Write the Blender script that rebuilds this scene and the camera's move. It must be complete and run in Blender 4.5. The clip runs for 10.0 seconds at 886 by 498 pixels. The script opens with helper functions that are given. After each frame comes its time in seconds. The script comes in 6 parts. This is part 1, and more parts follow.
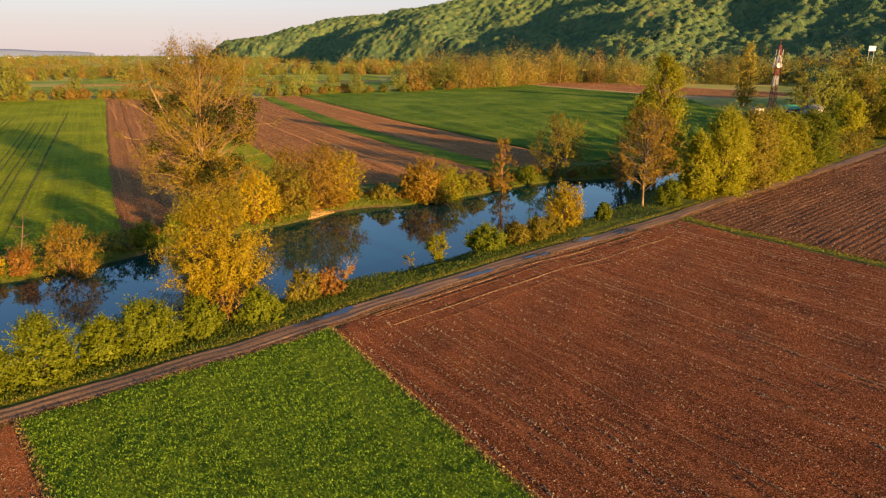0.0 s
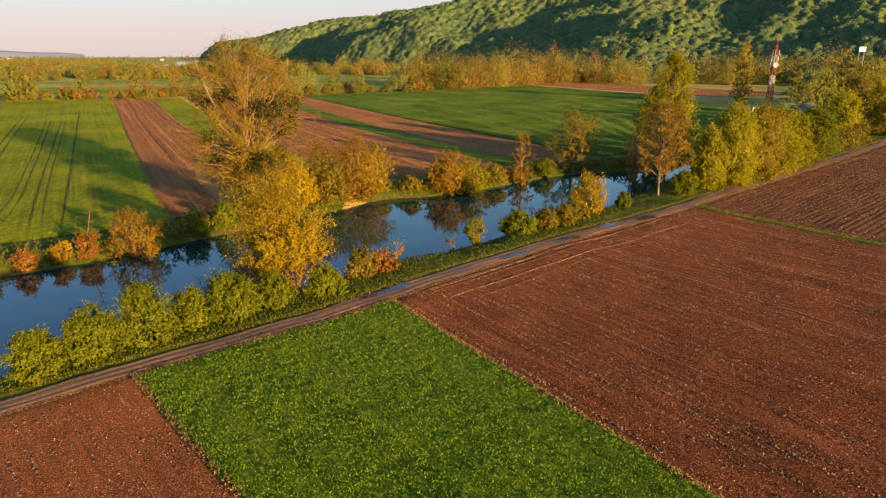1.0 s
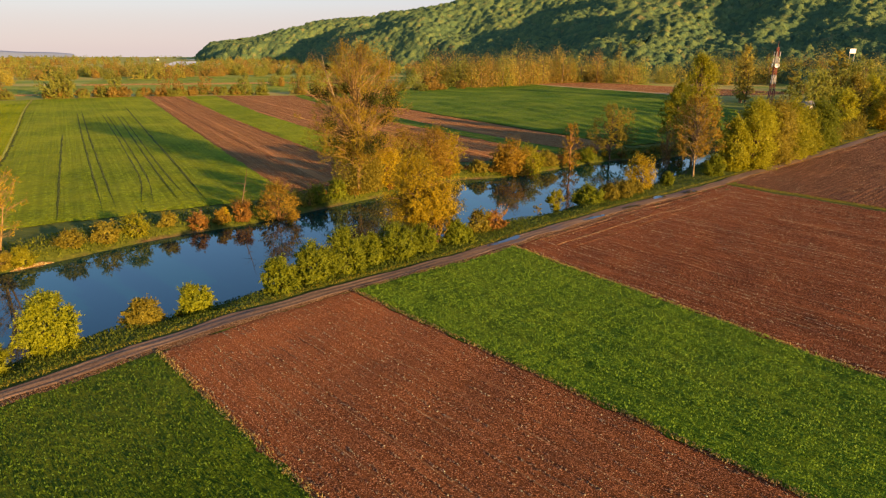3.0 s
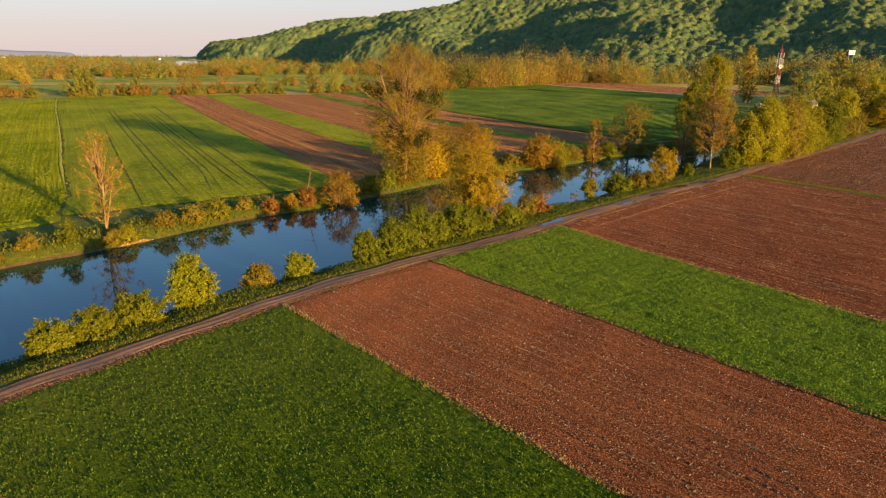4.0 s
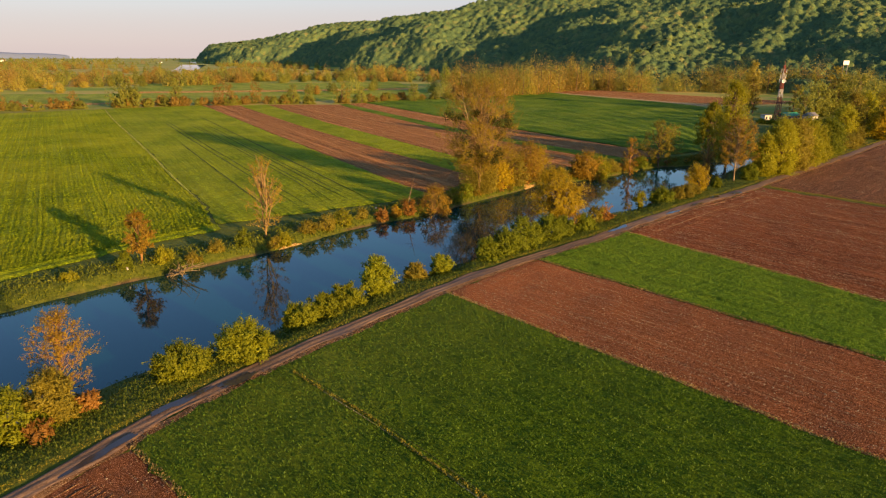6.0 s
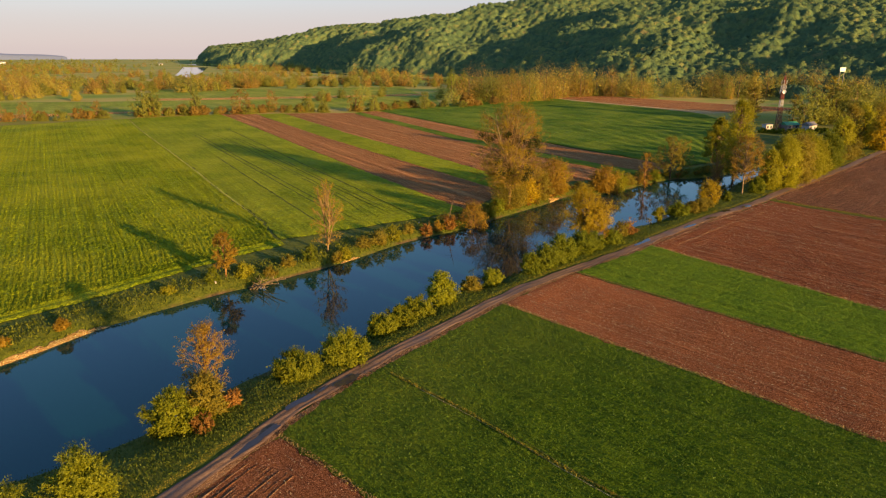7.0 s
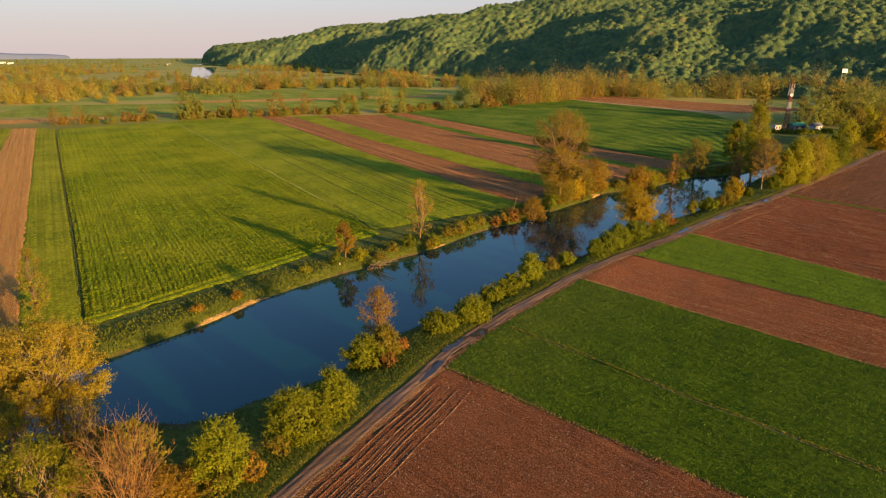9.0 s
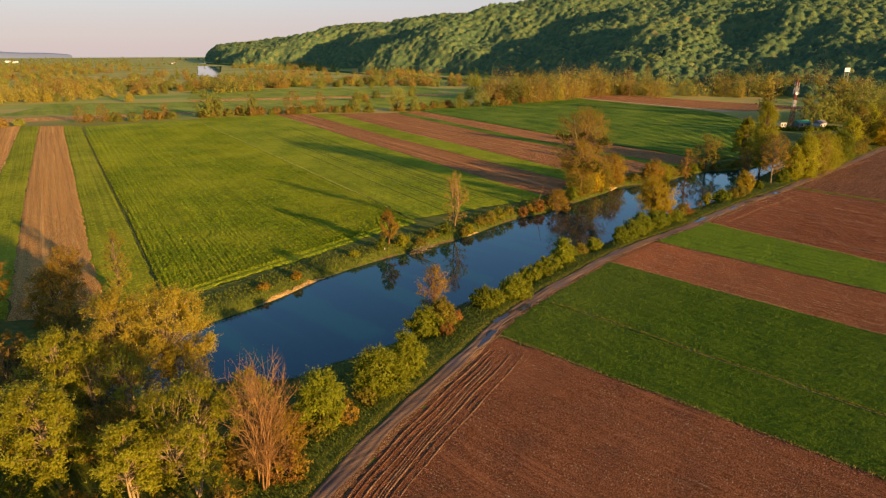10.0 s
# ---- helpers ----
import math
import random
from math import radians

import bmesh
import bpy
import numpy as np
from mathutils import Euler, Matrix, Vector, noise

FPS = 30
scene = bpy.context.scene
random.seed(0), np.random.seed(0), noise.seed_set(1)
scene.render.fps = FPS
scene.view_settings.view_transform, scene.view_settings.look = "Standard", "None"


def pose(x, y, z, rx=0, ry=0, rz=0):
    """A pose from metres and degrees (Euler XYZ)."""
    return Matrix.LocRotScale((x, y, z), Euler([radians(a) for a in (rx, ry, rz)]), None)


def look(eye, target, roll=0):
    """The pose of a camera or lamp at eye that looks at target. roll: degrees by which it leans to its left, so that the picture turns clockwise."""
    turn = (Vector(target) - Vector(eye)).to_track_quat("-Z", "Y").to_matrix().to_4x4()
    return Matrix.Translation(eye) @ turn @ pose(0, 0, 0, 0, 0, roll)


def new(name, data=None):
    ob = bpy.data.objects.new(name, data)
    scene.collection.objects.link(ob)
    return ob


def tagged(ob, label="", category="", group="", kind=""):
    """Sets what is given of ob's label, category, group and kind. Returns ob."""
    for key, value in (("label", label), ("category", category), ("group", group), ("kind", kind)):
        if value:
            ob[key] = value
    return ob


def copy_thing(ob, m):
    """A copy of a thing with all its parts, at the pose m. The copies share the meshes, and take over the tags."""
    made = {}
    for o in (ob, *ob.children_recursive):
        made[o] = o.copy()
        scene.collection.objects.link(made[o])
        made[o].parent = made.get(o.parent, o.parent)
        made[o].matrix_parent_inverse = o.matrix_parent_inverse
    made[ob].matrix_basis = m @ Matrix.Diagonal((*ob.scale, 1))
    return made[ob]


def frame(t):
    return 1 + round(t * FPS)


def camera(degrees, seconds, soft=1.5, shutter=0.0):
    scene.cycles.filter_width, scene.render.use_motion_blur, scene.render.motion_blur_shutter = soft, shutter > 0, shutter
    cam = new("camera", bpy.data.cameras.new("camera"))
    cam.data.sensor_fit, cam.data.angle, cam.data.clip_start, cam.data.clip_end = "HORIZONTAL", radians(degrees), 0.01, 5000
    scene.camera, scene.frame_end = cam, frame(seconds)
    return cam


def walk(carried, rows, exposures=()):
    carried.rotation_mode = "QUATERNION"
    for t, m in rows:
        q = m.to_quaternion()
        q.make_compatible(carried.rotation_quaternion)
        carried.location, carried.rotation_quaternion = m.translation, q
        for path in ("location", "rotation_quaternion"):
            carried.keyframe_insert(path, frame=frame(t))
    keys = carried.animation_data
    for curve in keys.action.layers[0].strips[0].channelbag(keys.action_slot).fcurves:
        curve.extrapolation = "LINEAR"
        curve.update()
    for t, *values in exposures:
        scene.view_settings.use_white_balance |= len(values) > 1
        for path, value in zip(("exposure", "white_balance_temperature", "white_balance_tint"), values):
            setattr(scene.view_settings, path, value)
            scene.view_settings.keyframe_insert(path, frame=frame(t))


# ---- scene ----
cam = camera(69.0, 10.0, soft=1.2)
PATH = [
    (0, (0.869, 0.513, 22.363), (0.804, 2.421, 21.769), -0.0),
    (0.5, (-1.56, -1.994, 22.132), (-1.611, -0.085, 21.539), -0.0),
    (1, (-4.476, -5.203, 21.921), (-4.515, -3.293, 21.331), 0.0),
    (1.5, (-7.627, -8.954, 21.867), (-7.659, -7.043, 21.277), 0.0),
    (2, (-11.137, -13.527, 21.894), (-11.16, -11.616, 21.305), 0.1),
    (2.5, (-14.659, -18.042, 21.963), (-14.672, -16.13, 21.374), 0.1),
    (4, (-25.788, -32.53, 22.16), (-25.787, -30.619, 21.572), 0.3),
    (4.5, (-29.606, -37.358, 22.561), (-29.599, -35.446, 21.975), 0.3),
    (5, (-33.462, -42.272, 24.014), (-33.45, -40.36, 23.427), 0.3),
    (5.5, (-37.352, -46.952, 25.877), (-37.336, -45.04, 25.292), 0.3),
    (7, (-49.935, -62.069, 33.796), (-49.904, -60.157, 33.209), 0.2),
    (7.5, (-53.847, -67.1, 36.625), (-53.814, -65.189, 36.038), 0.1),
    (8, (-57.826, -72.604, 38.14), (-57.794, -70.692, 37.553), 0.1),
    (8.5, (-61.796, -77.636, 38.126), (-61.764, -75.726, 37.534), -0.0),
    (9, (-65.792, -82.729, 38.102), (-65.759, -80.82, 37.508), 0.0),
    (9.5, (-69.487, -87.394, 38.19), (-69.455, -85.485, 37.594), 0.0),
    (10, (-73.334, -92.444, 38.481), (-73.302, -90.536, 37.884), 0.0),
]
walk(cam, [(t, look(eye, target, roll)) for t, eye, target, roll in PATH], exposures=[(0, 1.32, 7550, 18), (5, 1.23, 7450, 17), (10, 1.11, 7350, 17)])

# ---- world, sun, exposure ----
SUN_DIR = Vector((0.70, -0.714, 0.0)).normalized() * math.cos(radians(9.0)) + Vector((0, 0, math.sin(radians(9.0))))
world = bpy.data.worlds.new("sky")
scene.world = world
world.use_nodes = True
wn, wl = world.node_tree.nodes, world.node_tree.links
sky = wn.new("ShaderNodeTexSky")
sky.sky_type, sky.sun_disc = "NISHITA", False
sky.sun_elevation, sky.sun_rotation = radians(9.0), math.atan2(SUN_DIR.x, SUN_DIR.y)
sky.air_density, sky.dust_density, sky.ozone_density = 1.0, 0.3, 4.0
wn["Background"].inputs["Strength"].default_value = 0.125
veil = wn.new("ShaderNodeMix")          # evening haze
veil.data_type = "RGBA"
co = wn.new("ShaderNodeTexCoord")
up = wn.new("ShaderNodeSeparateXYZ")
thin = wn.new("ShaderNodeMapRange")     # thick at the horizon, thin overhead
thin.interpolation_type = "SMOOTHSTEP"
thin.inputs[1].default_value, thin.inputs[2].default_value = 0.02, 0.20
thin.inputs[3].default_value, thin.inputs[4].default_value = 0.82, 0.03
wl.new(co.outputs["Generated"], up.inputs[0])
wl.new(up.outputs["Z"], thin.inputs[0])
wl.new(thin.outputs[0], veil.inputs[0])
veil.inputs[7].default_value = (2.1, 1.88, 2.18, 1)
wl.new(sky.outputs["Color"], veil.inputs[6])
wl.new(veil.outputs[2], wn["Background"].inputs["Color"])
sun = new("sun", bpy.data.lights.new("sun", "SUN"))
sun.data.energy, sun.data.angle, sun.data.color = 5.0, radians(0.8), (1.0, 0.66, 0.27)
sun.matrix_world = look(SUN_DIR * 400, (0, 0, 0))

# ---- materials ----


def material(name, rough=0.8, spec=0.3):
    m = bpy.data.materials.new(name)
    m.use_nodes = True
    nt = m.node_tree
    b = nt.nodes["Principled BSDF"]
    b.inputs["Roughness"].default_value = rough
    b.inputs["Specular IOR Level"].default_value = spec
    return m, nt, b


def node(nt, kind, **settings):
    n = nt.nodes.new(kind)
    for key, value in settings.items():
        n.inputs[key.replace("_", " ")].default_value = value
    return n


def ramp(nt, fac, stops):
    r = nt.nodes.new("ShaderNodeValToRGB")
    e = r.color_ramp.elements
    while len(e) < len(stops):
        e.new(0.5)
    for el, (p, c) in zip(e, stops):
        el.position, el.color = p, (*c, 1)
    nt.links.new(fac, r.inputs["Fac"])
    return r.outputs["Color"]


def mixed(nt, fac, a, b, mode="MIX"):
    m = nt.nodes.new("ShaderNodeMix")
    m.data_type, m.blend_type = "RGBA", mode
    for sock, v in ((m.inputs[0], fac), (m.inputs[6], a), (m.inputs[7], b)):
        if isinstance(v, (int, float)):
            sock.default_value = v
        elif isinstance(v, tuple):
            sock.default_value = (*v, 1)
        else:
            nt.links.new(v, sock)
    return m.outputs[2]


def noise_of(nt, scale, detail=4.0, rough=0.6, stretch=None, turn=0.0):
    co = nt.nodes.new("ShaderNodeNewGeometry").outputs["Position"]
    if stretch:
        mp = nt.nodes.new("ShaderNodeMapping")
        mp.inputs["Rotation"].default_value = (0, 0, turn)
        mp.inputs["Scale"].default_value = stretch
        rot = nt.nodes.new("ShaderNodeVectorRotate")
        rot.rotation_type = "Z_AXIS"
        rot.inputs["Angle"].default_value = -turn
        nt.links.new(co, rot.inputs["Vector"])
        mp.inputs["Rotation"].default_value = (0, 0, 0)
        nt.links.new(rot.outputs["Vector"], mp.inputs["Vector"])
        co = mp.outputs["Vector"]
    n = node(nt, "ShaderNodeTexNoise", Scale=scale, Detail=detail, Roughness=rough)
    nt.links.new(co, n.inputs["Vector"])
    return n.outputs["Fac"]


def bump(nt, b, height, strength=0.5, distance=0.1):
    n = node(nt, "ShaderNodeBump", Strength=strength, Distance=distance)
    nt.links.new(height, n.inputs["Height"])
    nt.links.new(n.outputs["Normal"], b.inputs["Normal"])


def headland(nt, amount):
    """Dry trodden ground near the track, fading unevenly into the field."""
    pos = nt.nodes.new("ShaderNodeSeparateXYZ")
    nt.links.new(nt.nodes.new("ShaderNodeNewGeometry").outputs["Position"], pos.inputs[0])
    d = nt.nodes.new("ShaderNodeMath")
    d.operation = "SUBTRACT"
    nt.links.new(pos.outputs["X"], d.inputs[0])
    nt.links.new(pos.outputs["Y"], d.inputs[1])
    w = nt.nodes.new("ShaderNodeMath")
    w.operation = "MULTIPLY_ADD"
    nt.links.new(noise_of(nt, 0.16, 4, 0.65), w.inputs[0])
    w.inputs[1].default_value = 26.0
    nt.links.new(d.outputs[0], w.inputs[2])
    mr = nt.nodes.new("ShaderNodeMapRange")
    mr.inputs[1].default_value, mr.inputs[2].default_value = -42.0, -18.0
    mr.inputs[3].default_value, mr.inputs[4].default_value = amount, 0.0
    nt.links.new(w.outputs[0], mr.inputs[0])
    return mr.outputs[0]


def soil_material(name, dark, light, turn, row, grain=6.5, lines=0.28, head=0.0, along=0.07):
    """Tilled soil: clods, furrows that run along the direction turn, shade painted into their hollows, pale drill
    lines, damp and dry patches.
    """
    m, nt, b = material(name, 0.95, 0.03)
    rows = noise_of(nt, 1.0, 3, 0.65, (along, 1.0 / row, 0.3), turn)
    pale = noise_of(nt, 1.0, 4, 0.75, (0.5 * along, 0.55 / row, 0.3), turn)
    clods = noise_of(nt, grain, 6, 0.78)
    lumps = noise_of(nt, grain * 0.28, 3, 0.6)
    broad = noise_of(nt, 0.05, 4, 0.6)
    mid = tuple((d + l) / 2 for d, l in zip(dark, light))
    speck = noise_of(nt, grain * 1.9, 3, 0.7)
    # low spots between clods and in furrows get shade as darker soil colour
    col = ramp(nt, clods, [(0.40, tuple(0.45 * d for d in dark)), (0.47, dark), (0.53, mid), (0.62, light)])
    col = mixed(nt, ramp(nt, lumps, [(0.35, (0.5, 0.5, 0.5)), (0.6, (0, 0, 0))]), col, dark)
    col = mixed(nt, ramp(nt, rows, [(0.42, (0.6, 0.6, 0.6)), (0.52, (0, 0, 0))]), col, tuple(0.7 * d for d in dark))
    col = mixed(nt, ramp(nt, pale, [(0.56, (0, 0, 0)), (0.62, (lines, lines, lines))]), col, tuple(1.25 * c for c in light))
    col = mixed(nt, ramp(nt, broad, [(0.35, (0, 0, 0)), (0.65, (0.28, 0.28, 0.28))]), col, mid)
    if head:
        col = mixed(nt, headland(nt, head), col, (1.2 * light[0], 1.05 * light[1], 0.95 * light[2]))
    col = mixed(nt, ramp(nt, speck, [(0.56, (0, 0, 0)), (0.61, (0.9, 0.9, 0.9))]), col, tuple(min(0.8, 2.0 * c + 0.06) for c in light))
    nt.links.new(col, b.inputs["Base Color"])
    s = nt.nodes.new("ShaderNodeMath")
    s.operation = "MULTIPLY_ADD"
    nt.links.new(rows, s.inputs[0])
    s.inputs[1].default_value = 0.8
    nt.links.new(clods, s.inputs[2])
    bump(nt, b, s.outputs[0], 1.0, 1.3 / grain)
    return m


def crop_material(name, dark, light, turn, row, yellow=(0.16, 0.17, 0.03), amount=0.4, grain=6.0, deep=0.35, head=0.0):
    m, nt, b = material(name, 0.9, 0.05)
    rows = noise_of(nt, 1.0, 4, 0.65, (0.012, 1.0 / row, 0.3), turn)
    fine = noise_of(nt, grain, 5, 0.7)
    broad = noise_of(nt, 0.045, 4, 0.6)
    clump = noise_of(nt, 0.27 * grain, 3, 0.6)
    col = ramp(nt, fine, [(0.36, tuple(0.7 * d for d in dark)), (0.46, dark), (0.64, tuple(1.1 * c for c in light))])
    # shade in the gaps between clumps and rows, painted as darker green
    col = mixed(nt, ramp(nt, clump, [(0.36, (0.6, 0.6, 0.6)), (0.48, (0, 0, 0))]), col, tuple(0.65 * d for d in dark))
    col = mixed(nt, ramp(nt, rows, [(0.40, (0.65, 0.65, 0.65)), (0.56, (0, 0, 0))]), col, tuple(0.7 * d for d in dark))
    col = mixed(nt, ramp(nt, broad, [(0.40, (0, 0, 0)), (0.68, (amount, amount, amount))]), col, yellow)
    if head:
        col = mixed(nt, headland(nt, head), col, yellow)
    nt.links.new(col, b.inputs["Base Color"])
    s = nt.nodes.new("ShaderNodeMath")
    s.operation = "MULTIPLY_ADD"
    nt.links.new(rows, s.inputs[0])
    s.inputs[1].default_value = 0.7
    c2 = nt.nodes.new("ShaderNodeMath")
    c2.operation = "ADD"
    nt.links.new(fine, c2.inputs[0])
    nt.links.new(clump, c2.inputs[1])
    nt.links.new(c2.outputs[0], s.inputs[2])
    bump(nt, b, s.outputs[0], 1.0, deep)
    return m


def leaf_material(name, dark, light, glow=0.5):
    """Small leaves: a colour of its own for each spray, and light that shines through."""
    m, nt, b = material(name, 0.6, 0.2)
    isl = nt.nodes.new("ShaderNodeNewGeometry").outputs["Random Per Island"]
    info = nt.nodes.new("ShaderNodeObjectInfo").outputs["Random"]
    col = ramp(nt, isl, [(0.0, dark), (0.55, tuple((d + l) / 2 for d, l in zip(dark, light))), (1.0, light)])
    hsv = node(nt, "ShaderNodeHueSaturation")
    mr = nt.nodes.new("ShaderNodeMapRange")
    mr.inputs[3].default_value, mr.inputs[4].default_value = 0.84, 1.16
    nt.links.new(info, mr.inputs[0])
    nt.links.new(mr.outputs[0], hsv.inputs["Value"])
    nt.links.new(col, hsv.inputs["Color"])
    nt.links.new(hsv.outputs["Color"], b.inputs["Base Color"])
    t = nt.nodes.new("ShaderNodeBsdfTranslucent")
    nt.links.new(hsv.outputs["Color"], t.inputs["Color"])
    mx = nt.nodes.new("ShaderNodeMixShader")
    mx.inputs[0].default_value = glow
    nt.links.new(b.outputs[0], mx.inputs[1])
    nt.links.new(t.outputs[0], mx.inputs[2])
    nt.links.new(mx.outputs[0], nt.nodes["Material Output"].inputs["Surface"])
    return m


def bark_material(name, dark, light):
    m, nt, b = material(name, 0.9, 0.1)
    n = noise_of(nt, 3.0, 5, 0.7, (1, 1, 0.3))
    nt.links.new(ramp(nt, n, [(0.35, dark), (0.68, light)]), b.inputs["Base Color"])
    bump(nt, b, n, 0.6, 0.05)
    return m


def plain_material(name, colour, rough=0.6, vary=0.25, metal=0.0):
    m, nt, b = material(name, rough, 0.4)
    n = noise_of(nt, 1.7, 5, 0.7)
    nt.links.new(ramp(nt, n, [(0.3, tuple(c * (1 - vary) for c in colour)), (0.7, colour)]), b.inputs["Base Color"])
    b.inputs["Metallic"].default_value = metal
    return m


SOIL_DARK, SOIL_LIGHT = (0.080, 0.0235, 0.0085), (0.290, 0.100, 0.039)
ROW_NEAR = math.atan2(-24, 22)       # the strips by the track run away from it
ROW_FAR = math.atan2(165, -95)       # the strips beyond the water
ROW_TRACK = math.atan2(1, 1.03)
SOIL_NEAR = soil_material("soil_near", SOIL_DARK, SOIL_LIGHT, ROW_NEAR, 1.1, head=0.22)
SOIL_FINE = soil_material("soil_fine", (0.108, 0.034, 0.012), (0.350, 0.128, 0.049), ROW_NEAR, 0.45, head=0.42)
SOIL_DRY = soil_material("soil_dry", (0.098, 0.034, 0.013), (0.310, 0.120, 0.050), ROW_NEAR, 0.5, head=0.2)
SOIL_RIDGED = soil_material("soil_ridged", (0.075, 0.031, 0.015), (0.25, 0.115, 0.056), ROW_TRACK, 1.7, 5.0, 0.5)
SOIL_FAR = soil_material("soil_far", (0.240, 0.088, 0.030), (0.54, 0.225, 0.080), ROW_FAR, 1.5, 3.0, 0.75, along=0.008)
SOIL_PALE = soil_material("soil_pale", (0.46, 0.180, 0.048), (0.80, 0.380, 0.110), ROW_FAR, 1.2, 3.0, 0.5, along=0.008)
SAND = soil_material("dry_sand", (0.40, 0.22, 0.09), (0.66, 0.42, 0.20), ROW_FAR, 3.0)
CROP_NEAR = crop_material("clover", (0.102, 0.190, 0.011), (0.204, 0.330, 0.023), ROW_NEAR, 1.4, (0.20, 0.22, 0.025), 0.35, head=0.25)
CROP_DARK = crop_material("young_crop", (0.062, 0.124, 0.005), (0.119, 0.203, 0.011), ROW_NEAR, 1.4, (0.14, 0.18, 0.02), 0.35, head=0.6)
CROP_FAR = crop_material("young_wheat", (0.172, 0.240, 0.009), (0.322, 0.405, 0.018), ROW_FAR, 0.9, (0.43, 0.44, 0.028), 0.55, 1.9, 0.7)
CROP_PALE = crop_material("yellow_wheat", (0.190, 0.230, 0.008), (0.390, 0.420, 0.018), ROW_FAR, 0.9, (0.48, 0.45, 0.03), 0.5, 1.9, 0.5)
MEADOW = crop_material("meadow", (0.190, 0.265, 0.026), (0.33, 0.41, 0.044), ROW_FAR, 6.0, (0.42, 0.38, 0.07), 0.55, 1.0, 0.3)
CROP_DEEP = crop_material("deep_green_wheat", (0.070, 0.150, 0.011), (0.155, 0.255, 0.022), ROW_FAR, 5.0, (0.24, 0.30, 0.03), 0.6, 1.6, 0.7)


def ground_material():
    m, nt, b = material("flood_plain_grass", 0.9, 0.15)
    fine = noise_of(nt, 1.1, 6, 0.75)
    patch = noise_of(nt, 0.012, 4, 0.6, (1, 0.45, 1), ROW_FAR)
    col = ramp(nt, fine, [(0.3, (0.045, 0.074, 0.008)), (0.7, (0.145, 0.160, 0.020))])
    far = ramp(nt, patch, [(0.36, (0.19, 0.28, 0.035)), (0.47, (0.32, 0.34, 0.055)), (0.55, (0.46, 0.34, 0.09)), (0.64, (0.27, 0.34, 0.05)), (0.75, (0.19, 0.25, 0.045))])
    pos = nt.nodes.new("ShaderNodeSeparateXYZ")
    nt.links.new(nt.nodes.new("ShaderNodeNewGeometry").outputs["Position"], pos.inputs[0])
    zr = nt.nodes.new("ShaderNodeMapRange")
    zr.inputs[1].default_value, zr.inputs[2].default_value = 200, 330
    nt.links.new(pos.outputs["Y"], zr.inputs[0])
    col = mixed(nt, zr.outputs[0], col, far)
    mud = nt.nodes.new("ShaderNodeMapRange")     # bare bank below the turf
    mud.inputs[1].default_value, mud.inputs[2].default_value = -0.75, -1.15
    nt.links.new(pos.outputs["Z"], mud.inputs[0])
    near = nt.nodes.new("ShaderNodeMath")
    near.operation = "SUBTRACT"
    near.use_clamp = True
    nt.links.new(mud.outputs[0], near.inputs[0])
    nt.links.new(zr.outputs[0], near.inputs[1])
    scar = nt.nodes.new("ShaderNodeMath")
    scar.operation = "MULTIPLY"
    nt.links.new(near.outputs[0], scar.inputs[0])
    nt.links.new(ramp(nt, noise_of(nt, 0.12, 3, 0.6), [(0.48, (0.12, 0.12, 0.12)), (0.60, (1, 1, 1))]), scar.inputs[1])
    col = mixed(nt, scar.outputs[0], col, ramp(nt, fine, [(0.35, (0.08, 0.052, 0.026)), (0.7, (0.17, 0.115, 0.055))]))
    nt.links.new(col, b.inputs["Base Color"])
    bump(nt, b, fine, 0.9, 0.35)
    return m


GROUND = ground_material()


def water_material():
    m, nt, b = material("still_water", 0.04, 0.5)
    b.inputs["Base Color"].default_value = (0.0, 0.034, 0.031, 1)
    b.inputs["IOR"].default_value = 1.46
    b.inputs["Specular Tint"].default_value = (0.10, 0.82, 1.0, 1)
    n = noise_of(nt, 0.9, 3, 0.5)
    bump(nt, b, n, 0.09, 0.02)
    return m


WATER = water_material()


def track_material():
    m, nt, b = material("packed_dirt", 0.9, 0.3)
    fine = noise_of(nt, 6.0, 5, 0.7)
    long = noise_of(nt, 1.0, 4, 0.6, (0.10, 1.8, 1), ROW_TRACK)
    wet = noise_of(nt, 0.16, 3, 0.6)
    col = ramp(nt, long, [(0.30, (0.060, 0.034, 0.023)), (0.5, (0.185, 0.105, 0.060)), (0.70, (0.44, 0.260, 0.140))])
    col = mixed(nt, 0.5, col, ramp(nt, fine, [(0.36, (0.065, 0.037, 0.024)), (0.7, (0.34, 0.21, 0.13))]))
    damp = ramp(nt, wet, [(0.50, (0, 0, 0)), (0.66, (0.55, 0.55, 0.55))])
    col = mixed(nt, damp, col, (0.105, 0.076, 0.066))
    nt.links.new(col, b.inputs["Base Color"])
    mr = nt.nodes.new("ShaderNodeMapRange")
    mr.inputs[3].default_value, mr.inputs[4].default_value = 0.92, 0.38
    nt.links.new(damp, mr.inputs[0])
    nt.links.new(mr.outputs[0], b.inputs["Roughness"])
    bump(nt, b, fine, 0.5, 0.05)
    return m


TRACK = track_material()


